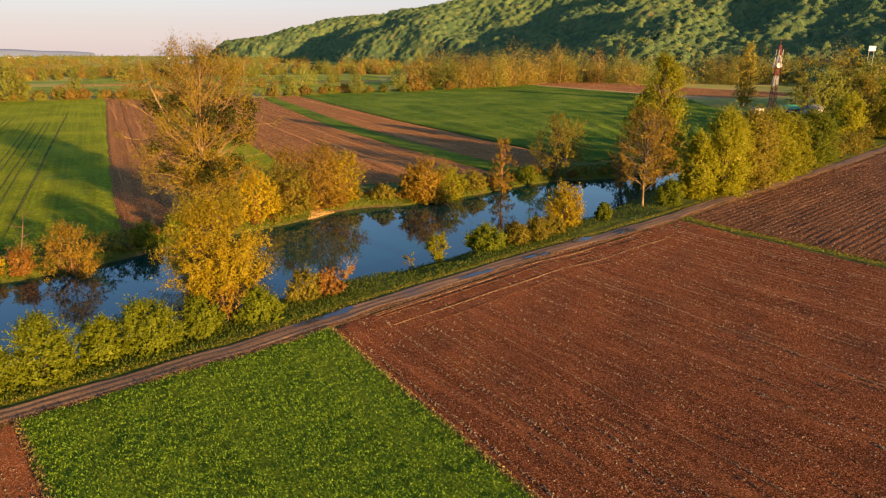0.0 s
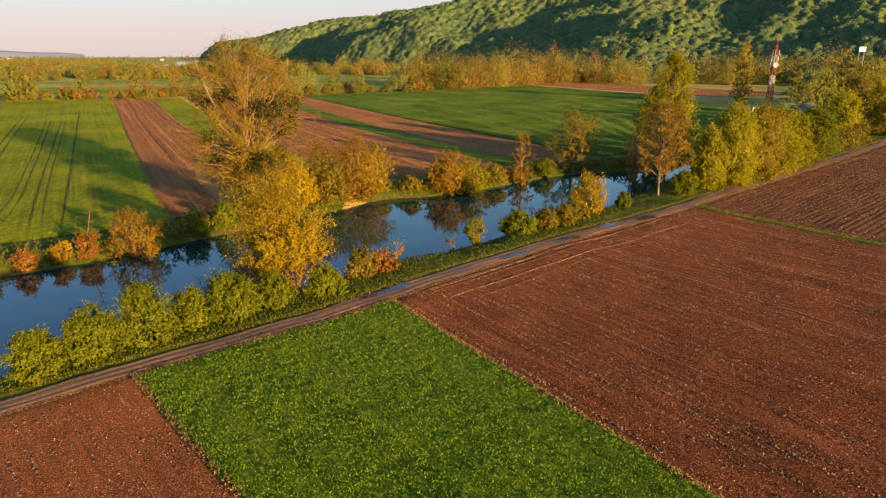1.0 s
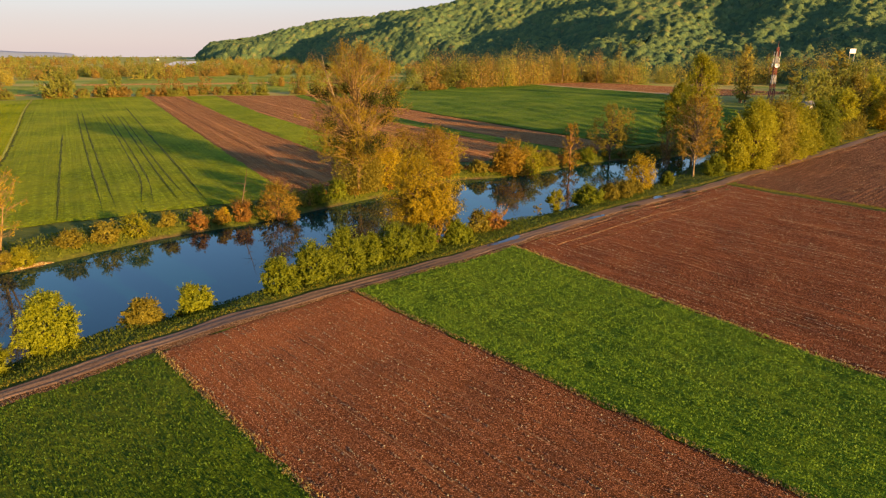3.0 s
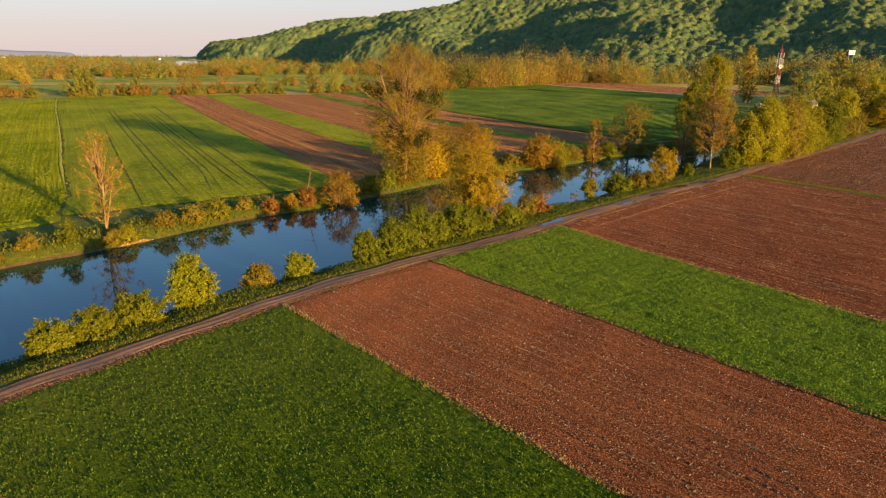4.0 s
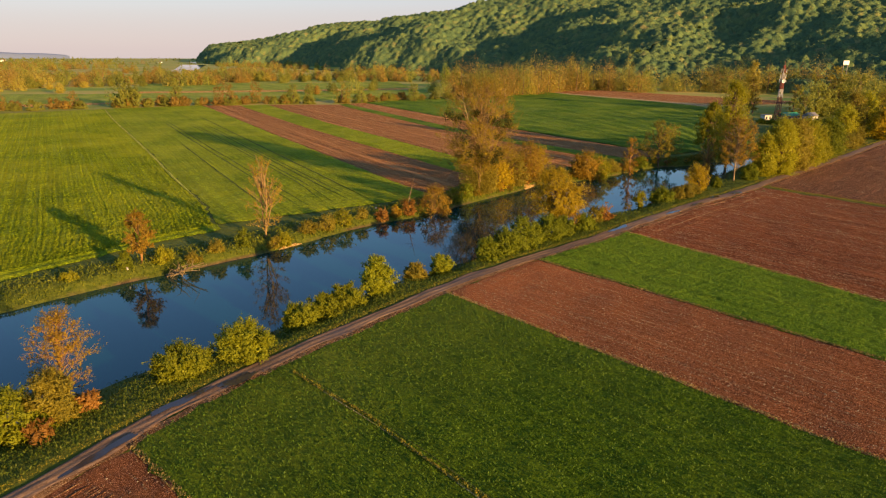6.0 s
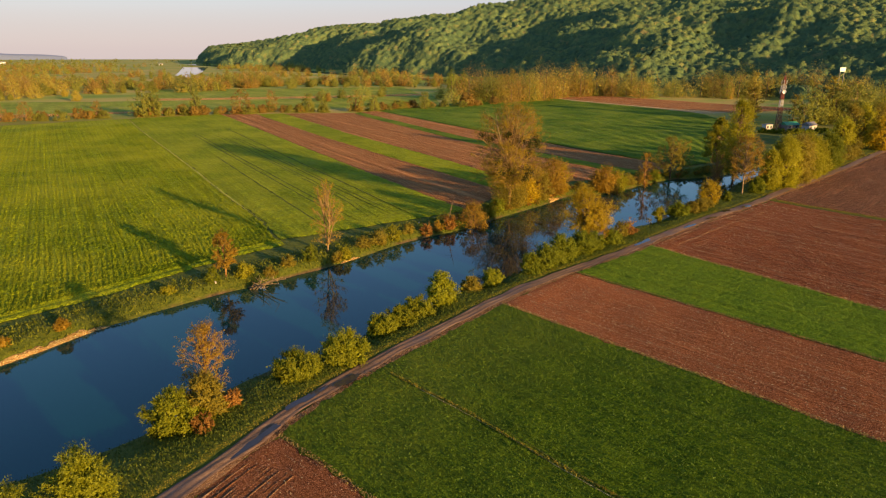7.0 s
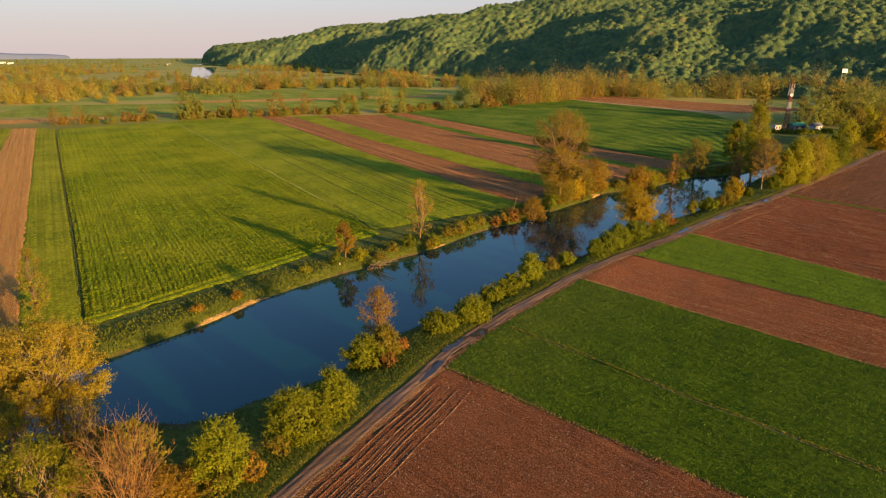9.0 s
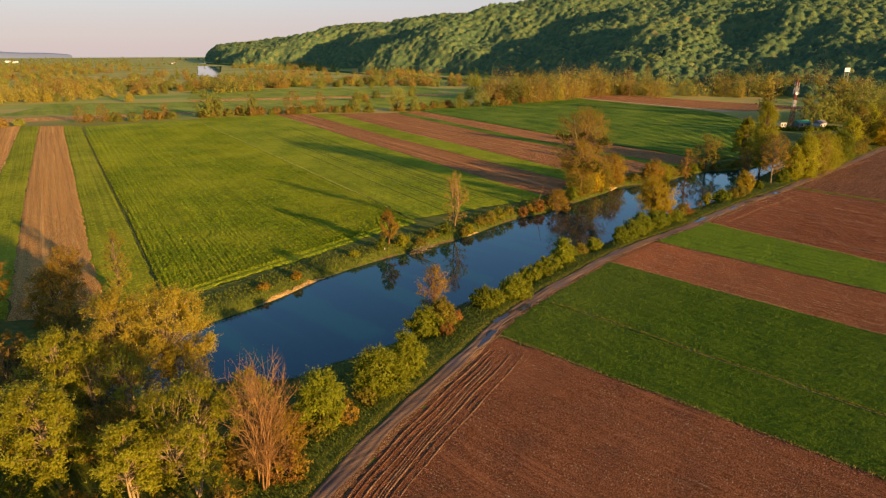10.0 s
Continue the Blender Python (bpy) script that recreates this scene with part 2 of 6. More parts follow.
def slope_material():
    """Closed woods on the ridge: crowns of differing greens with haze blue mixed in, gap shade painted dark."""
    m, nt, b = material("slope_canopy", 0.95, 0.0)
    vor = node(nt, "ShaderNodeTexVoronoi")
    vor.inputs["Scale"].default_value = 0.17
    nt.links.new(nt.nodes.new("ShaderNodeNewGeometry").outputs["Position"], vor.inputs["Vector"])
    own = nt.nodes.new("ShaderNodeSeparateXYZ")
    nt.links.new(vor.outputs["Color"], own.inputs[0])
    # these greens carry distance haze as added blue
    col = ramp(nt, own.outputs["X"], [(0.0, (0.062, 0.118, 0.065)), (0.5, (0.118, 0.178, 0.070)), (0.9, (0.175, 0.222, 0.074)), (1.0, (0.23, 0.21, 0.085))])
    broad = noise_of(nt, 0.012, 3, 0.6)
    col = mixed(nt, ramp(nt, broad, [(0.4, (0, 0, 0)), (0.62, (0.5, 0.5, 0.5))]), col, (0.10, 0.17, 0.075))
    fine = noise_of(nt, 0.7, 5, 0.7)
    # shade between the crowns, painted dark where the bump is low
    col = mixed(nt, ramp(nt, fine, [(0.38, (0.5, 0.5, 0.5)), (0.54, (0, 0, 0))]), col, (0.045, 0.075, 0.040))
    nt.links.new(col, b.inputs["Base Color"])
    bump(nt, b, fine, 1.0, 1.2)
    return m


CANOPY_HILL = slope_material()
LEAF_GREEN = leaf_material("leaf_fresh_green", (0.118, 0.152, 0.011), (0.262, 0.296, 0.024))
LEAF_OLIVE = leaf_material("leaf_olive", (0.190, 0.158, 0.018), (0.372, 0.308, 0.045))
LEAF_GOLD = leaf_material("leaf_gold", (0.360, 0.262, 0.014), (0.575, 0.428, 0.030))
LEAF_PALE = leaf_material("leaf_pale_gold", (0.370, 0.290, 0.030), (0.600, 0.470, 0.062), 0.62)
LEAF_RUST = leaf_material("leaf_rust", (0.255, 0.160, 0.018), (0.435, 0.278, 0.036))
LEAF_PINK = leaf_material("leaf_pink_brown", (0.25, 0.120, 0.026), (0.43, 0.225, 0.055))
LEAF_LIME = leaf_material("leaf_lime", (0.225, 0.222, 0.013), (0.430, 0.410, 0.036), 0.58)
LEAF_BUSH = leaf_material("leaf_bush", (0.164, 0.188, 0.011), (0.340, 0.360, 0.027))
LEAF_DARK = leaf_material("leaf_mistletoe", (0.030, 0.036, 0.006), (0.085, 0.085, 0.012))
# blue raised like the slope canopy, for distance haze
LEAF_HILL = leaf_material("leaf_wood", (0.075, 0.132, 0.060), (0.150, 0.208, 0.082), 0.35)
# far leaves: extra blue in the base colour stands in for distance haze
LEAF_FAR_BROWN = leaf_material("leaf_far_brown", (0.315, 0.208, 0.046), (0.400, 0.272, 0.066), 0.55)
LEAF_FAR_GOLD = leaf_material("leaf_far_gold", (0.350, 0.290, 0.050), (0.445, 0.365, 0.070), 0.55)
LEAF_FAR_OLIVE = leaf_material("leaf_far_olive", (0.235, 0.252, 0.046), (0.335, 0.338, 0.066), 0.55)
CROP_LEAF = leaf_material("clover_leaf", (0.092, 0.186, 0.012), (0.168, 0.280, 0.024), 0.2)
CROP_LEAF_DARK = leaf_material("young_crop_leaf", (0.044, 0.094, 0.005), (0.069, 0.128, 0.008), 0.1)
GRASS_LEAF = leaf_material("grass_blade", (0.042, 0.078, 0.007), (0.115, 0.138, 0.015), 0.3)
BANK_LEAF = leaf_material("bank_blade", (0.085, 0.118, 0.008), (0.210, 0.225, 0.020), 0.3)
VERGE_LEAF = leaf_material("verge_blade", (0.150, 0.140, 0.014), (0.320, 0.260, 0.035), 0.35)
BARK = bark_material("bark_brown", (0.07, 0.045, 0.028), (0.22, 0.15, 0.095))
BARK_TAN = bark_material("bark_tan", (0.12, 0.085, 0.05), (0.34, 0.25, 0.14))
BARK_PALE = bark_material("bark_pale", (0.20, 0.15, 0.095), (0.52, 0.42, 0.28))
BARK_STEM = bark_material("bark_stem", (0.17, 0.12, 0.065), (0.42, 0.31, 0.17))
BARK_RUST = bark_material("bark_rust", (0.15, 0.075, 0.030), (0.38, 0.210, 0.080))

# ---- helpers for meshes ----


def mesh_np(name, verts, faces):
    """A mesh from arrays: verts (n, 3) and faces, a list of (m, 3) or (m, 4) index arrays."""
    me = bpy.data.meshes.new(name)
    faces = [np.asarray(f, dtype=np.int32) for f in faces if len(f)]
    verts = np.asarray(verts, dtype=np.float32)
    loops = np.concatenate([f.ravel() for f in faces])
    sizes = np.concatenate([np.full(len(f), f.shape[1], dtype=np.int32) for f in faces])
    me.vertices.add(len(verts))
    me.vertices.foreach_set("co", verts.ravel())
    me.loops.add(len(loops))
    me.loops.foreach_set("vertex_index", loops)
    me.polygons.add(len(sizes))
    me.polygons.foreach_set("loop_start", np.concatenate([[0], np.cumsum(sizes)[:-1]]).astype(np.int32))
    me.update(calc_edges=True)
    me.validate()
    return me


def solid(name, me, mat, parent=None, label="", smooth=True):
    if smooth:
        me.shade_smooth()
    me.materials.append(mat)
    ob = new(name, me)
    if parent:
        ob.parent = parent
    return tagged(ob, label=label)


def thing(name, at, label, category, group="", kind=""):
    e = new(name)
    e.location = at
    e.empty_display_size = 0.3
    return tagged(e, label, category, group, kind)


def grid_faces(nu, nv):
    i = np.arange(nu * nv).reshape(nu, nv)
    return np.stack([i[:-1, :-1].ravel(), i[1:, :-1].ravel(), i[1:, 1:].ravel(), i[:-1, 1:].ravel()], 1)


def polyline(points, t):
    """Points at the fractions t along a polyline, smoothed by its length."""
    p = np.array(points, dtype=float)
    s = np.concatenate([[0], np.cumsum(np.hypot(*np.diff(p, axis=0).T))])
    return np.stack([np.interp(np.asarray(t) * s[-1], s, p[:, k]) for k in range(2)], -1)


def rounded(points, times=2):
    p = np.array(points, dtype=float)
    for _ in range(times):
        q, r = 0.75 * p[:-1] + 0.25 * p[1:], 0.25 * p[:-1] + 0.75 * p[1:]
        p = np.concatenate([p[:1], np.stack([q, r], 1).reshape(-1, 2), p[-1:]])
    return p


def dist_to(points, x, y):
    """Distance of the points (x, y) from a polyline."""
    best = np.full(x.shape, 1e9)
    for (ax, ay), (bx, by) in zip(points[:-1], points[1:]):
        dx, dy = bx - ax, by - ay
        t = np.clip(((x - ax) * dx + (y - ay) * dy) / (dx * dx + dy * dy), 0, 1)
        best = np.minimum(best, np.hypot(x - ax - t * dx, y - ay - t * dy))
    return best


def inside(poly, x, y):
    hit = np.zeros(x.shape, dtype=bool)
    for (ax, ay), (bx, by) in zip(poly, np.roll(poly, -1, axis=0)):
        if ay == by:
            continue
        hit ^= ((ay > y) != (by > y)) & (x < (bx - ax) * (y - ay) / (by - ay) + ax)
    return hit


def waves(x, y, size, seed=0):
    """A smooth uneven field of about -1 to 1 with features of that size."""
    r = np.random.RandomState(seed)
    out = np.zeros(np.shape(x))
    for k in range(7):
        a, p = r.uniform(0, 2 * np.pi, 2)
        f = 2 * np.pi / (size * r.uniform(0.6, 1.9))
        out = out + np.sin(f * (x * np.cos(a) + y * np.sin(a)) + p)
    return out / 3.5


# ---- plan: river, track, terrain ----
FAR_BANK = rounded([(-185, -105), (-150, -60), (-130, -32), (-120, -17), (-112, -8), (-106.4, -2), (-102.6, 2.8), (-98.4, 8.3), (-94.1, 15.9), (-87.3, 23.7),
                    (-81, 29.9), (-76.5, 33), (-72.5, 37.3), (-67.5, 41.5), (-61.3, 49), (-54.4, 57.3), (-48.4, 62), (-44.5, 64.5), (-37.4, 73), (-30, 81),
                    (-23.4, 87.3), (-16.8, 97), (-8, 98.6), (0.7, 105), (8, 112), (17.5, 119.6), (25, 121.2), (33, 124), (50, 137), (75, 160), (110, 192), (200, 274)], 1)
NEAR_BANK = rounded([(-170, -112), (-135, -62), (-118, -36), (-110, -26), (-103, -20.5), (-97, -20.5), (-91, -20), (-85.8, -15.2), (-77.1, -8.7), (-72.5, 0), (-69.1, 4.5),
                     (-64.5, 8), (-59.5, 13), (-51.4, 23), (-46.8, 28), (-41.3, 33), (-35.2, 39.6), (-26, 49), (-16.7, 59.5), (-12.3, 64), (-7.7, 66.5), (-1.8, 71.6),
                     (2.2, 75.6), (9, 84.3), (14, 89.5), (20.3, 92.3), (26, 100), (34, 114), (52, 130), (78, 153), (114, 184), (204, 266)], 1)
RIVER = np.concatenate([FAR_BANK, NEAR_BANK[::-1]])
ROAD = rounded([(-112, -112), (-97, -75), (-83.4, -43.8), (-80.5, -37.2), (-76.3, -28.6), (-72.3, -21.7), (-67.7, -13.3), (-62.1, -3.4), (-56.1, 5), (-52.3, 9.4), (-47.5, 15),
                (-42.2, 21.8), (-35.6, 29), (-28.3, 36), (-20.7, 42.4), (-15.6, 46.4), (-11.4, 50.7), (-7.8, 54.5), (-2.5, 59.8), (2.6, 64.6), (9.2, 70.8), (16.7, 76.9),
                (23.7, 83), (31, 89.8), (40.7, 99), (52.5, 110), (66.9, 123.5), (80.6, 136.5), (99.9, 156), (140, 194), (220, 262), (420, 430)], 1)
WATER_Z = -1.2
# the wooded ridge: its foot runs from the east to a bluff in the far north-west
FOOT, ALONG, ACROSS = np.array((262.0, 330.0)), np.array((-970.0, 1500.0)) / 1786.3, np.array((1500.0, 970.0)) / 1786.3


# rounded spurs on the slope: along, across, half length, half depth, height
KNOLLS = [(600, 270, 85, 70, 26), (347, 190, 55, 55, 24), (215, 230, 45, 45, 20), (400, 110, 60, 40, 14), (480, 200, 45, 50, 16), (150, 175, 40, 40, 16), (784, 125, 80, 60, 20),
          (700, 215, 60, 60, 16), (940, 170, 75, 60, 20), (1120, 120, 80, 60, 20), (1290, 170, 95, 60, 18), (250, 95, 45, 30, 12), (560, 120, 60, 45, 14)]


def knolls(s, n):
    out = 0.0
    for ks, kn, ls, ln, h in KNOLLS:
        out = out + h * np.exp(-((s - ks) / ls) ** 2 - ((n - kn) / ln) ** 2)
    return out


def hill(x, y):
    s = (x - FOOT[0]) * ALONG[0] + (y - FOOT[1]) * ALONG[1]
    n = (x - FOOT[0]) * ACROSS[0] + (y - FOOT[1]) * ACROSS[1]
    top = np.interp(s, [-190, -40, 130, 300, 600, 800, 1050, 1450, 1640, 1870, 2150, 2500, 2800, 3050, 3300], [0, 42, 80, 98, 112, 104, 100, 84, 72, 65, 55, 47, 36, 20, 0])
    end = np.clip((1810 + 3.9 * np.clip(n, -20, 400) - s) / 160, 0, 1)
    top = top * np.sqrt(end)
    spur = waves(s, n * 0.25, 300, 3) * np.interp(s, [300, 900], [0.15, 1.0]) + 0.18 * waves(s, n * 0.35, 90, 46)
    cliff = np.interp(s, [200, 900, 1400, 1650], [0.10, 0.36, 0.34, 0.5])
    n = n - np.interp(s, [150, 500, 1300, 1700], [0, 60, 60, 0]) * np.clip(1 - n / 300, 0, 1) + 75 * spur + 14 * waves(s, n, 90, 5)

    ph = (s + 0.45 * n + 60 * waves(s, n, 260, 9)) / 215.0       # side valleys: long slopes to the south-east, short ones behind
    f = ph - np.floor(ph)
    rib = np.where(f < 0.78, f / 0.78, (1 - f) / 0.22)
    rib = rib * rib * (3 - 2 * rib) * (0.75 + 0.4 * waves(s, n * 0.3, 210, 12)) - 0.5

    def step(k):
        k = np.clip(k, 0, 1)
        return k * k * (3 - 2 * k)
    return top * (cliff * step(n / 75.0) + (1 - cliff) * step((n - 10) / 340.0)) + step(n / 120) * (27 * rib * np.interp(s, [700, 1500], [1.0, 0.6]) + 5 * waves(s, n * 0.5, 180, 9) + 2 * waves(x, y, 70, 10) - 6 + 0.55 * knolls(s, n)) * (top > 5) * np.clip(1.25 - n / np.interp(s, [600, 900], [430, 280]), 0, 1)


def ground_z(x, y, ridge=True):
    """Height of the land: flat flood plain that drops with the earth's roundness, and the river bed."""
    x, y = np.asarray(x, dtype=float), np.asarray(y, dtype=float)
    z = -(x * x + y * y) / (2 * 480000.0) + (hill(x, y) if ridge else 0)
    near = (np.abs(x) < 260) & (np.abs(y) < 300)
    if near.any():
        xs, ys = x[near], y[near]
        wet = inside(RIVER, xs, ys)
        df, dn = dist_to(FAR_BANK, xs, ys), dist_to(NEAR_BANK, xs, ys)
        d = np.minimum(df, dn)
        wide = np.where(df < dn, 2.4, 5.4) * (1 + 0.45 * waves(xs, ys, 7, 2))
        k = np.clip((d + 0.1) / np.maximum(wide, 0.7), 0, 1)
        out = WATER_Z * (1 - (k * k * (3 - 2 * k)) ** 0.8)
        bed = WATER_Z - np.clip(d * 0.35, 0, 1.6)
        z[near] += np.where(wet, bed, out) + np.where(wet, 0, 0.05 * waves(xs, ys, 9, 4) * k)
    return z


def gz(x, y):
    return float(ground_z(np.array([x]), np.array([y]))[0])


def axis(lo, hi, step, far):
    core = np.arange(lo, hi + step / 2, step)
    grow = step * 1.16 ** np.arange(1, 60)
    up = hi + np.cumsum(grow)
    dn = lo - np.cumsum(grow)
    return np.concatenate([dn[dn > -far][::-1], core, up[up < far]])


gx, gy = axis(-150, 110, 1.5, 4700), axis(-66, 166, 1.5, 4700)
GX, GY = np.meshgrid(gx, gy, indexing="ij")
tilled = inside(np.concatenate([ROAD + (2.6, -2.6), [(420.0, -400.0), (-112.0, -400.0)]]), GX.ravel(), GY.ravel()).reshape(GX.shape)
gzz = ground_z(GX, GY, False) - np.where(hill(GX, GY) > 1.0, 2.0, 0) - np.where(tilled, 0.12, 0)
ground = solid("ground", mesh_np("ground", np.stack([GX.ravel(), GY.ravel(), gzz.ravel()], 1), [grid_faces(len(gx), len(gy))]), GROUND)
tagged(ground, "flat river flood plain with rough spring grass", "ground", kind="structure")

river_t = np.linspace(0, 1, 160)
ra, rb = polyline(FAR_BANK, river_t), polyline(NEAR_BANK, river_t)
away = (ra - rb) / np.linalg.norm(ra - rb, axis=1)[:, None]
ra, rb = ra + away * 1.2, rb - away * 1.2
rows_w = np.stack([ra + (rb - ra) * k for k in np.linspace(0, 1, 9)], 1)
water = solid("water", mesh_np("water", np.concatenate([rows_w.reshape(-1, 2), np.full((160 * 9, 1), WATER_Z)], 1), [grid_faces(160, 9)[:, ::-1]]), WATER)
tagged(water, "still blue river water mirroring trees and sky", "water", kind="structure")

# ---- dirt track with two ruts ----
rt = np.linspace(0, 1, 900)
rc = polyline(ROAD, rt)
tang = np.gradient(rc, axis=0)
tang /= np.linalg.norm(tang, axis=1)[:, None]
nrm = np.stack([tang[:, 1], -tang[:, 0]], 1)
offs = np.array([-1.95, -1.6, -1.25, -0.95, -0.65, -0.3, 0, 0.3, 0.65, 0.95, 1.25, 1.6, 1.95]) * 0.50
prof = 0.42 * np.array([-0.06, 0.07, 0.05, -0.01, 0.03, 0.08, 0.09, 0.08, 0.03, -0.01, 0.05, 0.07, -0.06])
wob = 0.22 * waves(rc[:, 0], rc[:, 1], 11, 8)
PX = rc[:, None, 0] + nrm[:, None, 0] * (offs[None] * (1 + 0.16 * waves(rc[:, 0], rc[:, 1], 6, 6))[:, None] + wob[:, None])
PY = rc[:, None, 1] + nrm[:, None, 1] * (offs[None] * (1 + 0.16 * waves(rc[:, 0], rc[:, 1], 6, 6))[:, None] + wob[:, None])
PZ = ground_z(PX, PY) + prof[None] + 0.07 + 0.02 * waves(PX, PY, 1.2, 7)
road = solid("road", mesh_np("road", np.stack([PX.ravel(), PY.ravel(), PZ.ravel()], 1), [grid_faces(900, 13)]), TRACK)
margin = np.stack([rc + nrm * (o + 0.15 * waves(rc[:, 0], rc[:, 1], 3.0, 17 + k))[:, None] for k, o in enumerate((0.70, 0.98, 1.28, 1.62))], 1)
mz = ground_z(margin[..., 0], margin[..., 1]) + 0.05 + 0.015 * waves(margin[..., 0], margin[..., 1], 1.0, 18)
shoulder = solid("track_margin", mesh_np("track_margin", np.concatenate([margin, mz[..., None]], 2).reshape(-1, 3), [grid_faces(900, 4)]), soil_material("trodden_soil", (0.16, 0.070, 0.028), (0.42, 0.215, 0.095), ROW_TRACK, 0.8, 5.0, 0.5))
tagged(shoulder, "trodden tan soil beside the track", "track", kind="structure")
tagged(road, "rutted dirt farm track with damp wheel marks", "road", kind="structure")

# ---- fields ----


def field(name, left, right, mat, label, nu, nv, furrow=0.0, row=1.0, lift=0.2):
    """A strip of farmland between two border lines, as a sheet with low furrows that run along it."""
    t = np.linspace(0, 1, nv)
    a, b = polyline(left, t), polyline(right, t)
    k = np.linspace(0, 1, nu)
    P = a[None] + (b - a)[None] * k[:, None, None]
    X, Y = P[..., 0], P[..., 1]
    edge = np.minimum(np.minimum(k, 1 - k)[:, None] * 30, np.minimum(t, 1 - t)[None] * 40)
    jag = np.clip(1 - edge, 0, 1)
    X, Y = X + jag * 0.35 * waves(X, Y, 2.5, 11), Y + jag * 0.35 * waves(X, Y, 2.5, 12)
    width = np.linalg.norm(a - b, axis=1).mean()
    Z = ground_z(X, Y) + lift + furrow * np.sin(2 * np.pi * k[:, None] * width / row) * np.clip(edge, 0, 1) + 0.5 * furrow * waves(X, Y, 1.3, 13) - 0.16 * (edge < 1e-6)
    ob = solid(name, mesh_np(name, np.stack([X.ravel(), Y.ravel(), Z.ravel()], 1), [grid_faces(nu, nv)]), mat)
    tagged(ob, label, "field", kind="structure")
    return ob


def verge(x, y, gap=2.6):
    """The field's corner, moved off the track's middle."""
    i = np.argmin(np.hypot(rc[:, 0] - x, rc[:, 1] - y))
    return (rc[i, 0] + nrm[i, 0] * gap, rc[i, 1] + nrm[i, 1] * gap)


def near_line(x, y, ex, ey, gap=1.4):
    """A border that starts on the track near (x, y) and runs through (ex, ey) for 150 m."""
    d = np.array((ex - x, ey - y), dtype=float)
    d /= np.linalg.norm(d)
    s = verge(x, y, gap)
    return [s, (x + d[0] * 150, y + d[1] * 150)]


L_A = near_line(28.6, 87.5, 45.2, 66.9)
L_B = near_line(-10.3, 49.5, 4.5, 28.9)
L_C = near_line(-26.6, 34.9, -4.0, 10.4)
L_D = near_line(-39.8, 21.8, -8.9, -12.0)
L_E = near_line(-63.8, -10.7, -31.5, -42.1)


# field head lines follow the track, so each strip is cut in two or three along it
def along_track(a, b, n):
    ia, ib = (np.argmin(np.hypot(rc[:, 0] - p[0][0], rc[:, 1] - p[0][1])) for p in (a, b))
    heads = [rc[int(round(i))] + nrm[int(round(i))] * 1.4 for i in np.linspace(ia, ib, n)]
    ends = [np.array(a[1]) + (np.array(b[1]) - np.array(a[1])) * k for k in np.linspace(0, 1, n)]
    return heads, ends


def near_field(name, a, b, mat, label, furrow, row, step=0.45, lift=0.06, deep=110, crosswise=0.0):
    heads, ends = along_track(a, b, 24)
    heads, ends = np.array(heads), np.array(ends)
    d = (ends - heads) / np.linalg.norm(ends - heads, axis=1)[:, None]
    w = np.hypot(*(heads[-1] - heads[0]))
    nu = max(8, int(w / step))
    k = np.linspace(0, 1, nu)
    H = np.stack([np.interp(k, np.linspace(0, 1, 24), heads[:, j]) for j in (0, 1)], 1)
    D = np.stack([np.interp(k, np.linspace(0, 1, 24), d[:, j]) for j in (0, 1)], 1)
    v = np.concatenate([np.arange(0, 60, 0.2 if crosswise else 0.8), np.arange(60, deep + 1, 2.5)])
    X, Y = H[:, None, 0] + D[:, None, 0] * v[None], H[:, None, 1] + D[:, None, 1] * v[None]
    side = np.minimum(np.minimum(k, 1 - k)[:, None] * w, v[None] + 0.001)
    fade = np.clip(side / 1.2, 0, 1)
    jag = 1 - fade
    X, Y = X + jag * 0.30 * waves(X, Y, 2.2, 11), Y + jag * 0.30 * waves(X, Y, 2.2, 12)
    # rows run away from the track; by the head land they run along it
    head = np.clip((v[None] - 5) / 3, 0, 1)
    rows = np.sin(2 * np.pi * k[:, None] * w / row) * head + np.sin(2 * np.pi * v[None] / 2.2) * (1 - head) * 0.7
    if crosswise:
        rows = np.sin(2 * np.pi * (v[None] + 0.08 * waves(X, Y, 12, 15)) / crosswise) * (v[None] < 60)
    Z = ground_z(X, Y) + lift + furrow * (rows * fade + 0.7 * waves(X, Y, 1.5, 13) + 0.6 * waves(X, Y, 4.0, 14)) - 0.07 * jag ** 3
    ob = solid(name, mesh_np(name, np.stack([X.ravel(), Y.ravel(), Z.ravel()], 1), [grid_faces(nu, len(v))[:, ::-1]]), mat)
    return tagged(ob, label, "field", kind="structure")


L_UP = near_line(170, 220, 230, 150)
L_A2 = [tuple(np.array(L_A[0]) + np.array((1.6, 1.5))), tuple(np.array(L_A[1]) + np.array((1.6, 1.5)))]
L_DOWN = near_line(-92, -64, -40, -92)
near_field("field_ridged", L_A2, L_UP, SOIL_RIDGED, "ploughed brown field with long ridges", 0.032, 1.9, 2.2, crosswise=0.9)
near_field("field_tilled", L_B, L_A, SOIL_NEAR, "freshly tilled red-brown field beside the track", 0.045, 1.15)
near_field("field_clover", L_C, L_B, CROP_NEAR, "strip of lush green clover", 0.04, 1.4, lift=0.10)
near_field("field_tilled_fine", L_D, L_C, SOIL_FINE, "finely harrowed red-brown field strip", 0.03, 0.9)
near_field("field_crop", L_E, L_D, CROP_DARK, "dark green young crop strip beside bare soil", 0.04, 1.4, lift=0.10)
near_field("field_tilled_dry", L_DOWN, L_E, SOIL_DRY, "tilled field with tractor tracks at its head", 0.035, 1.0)


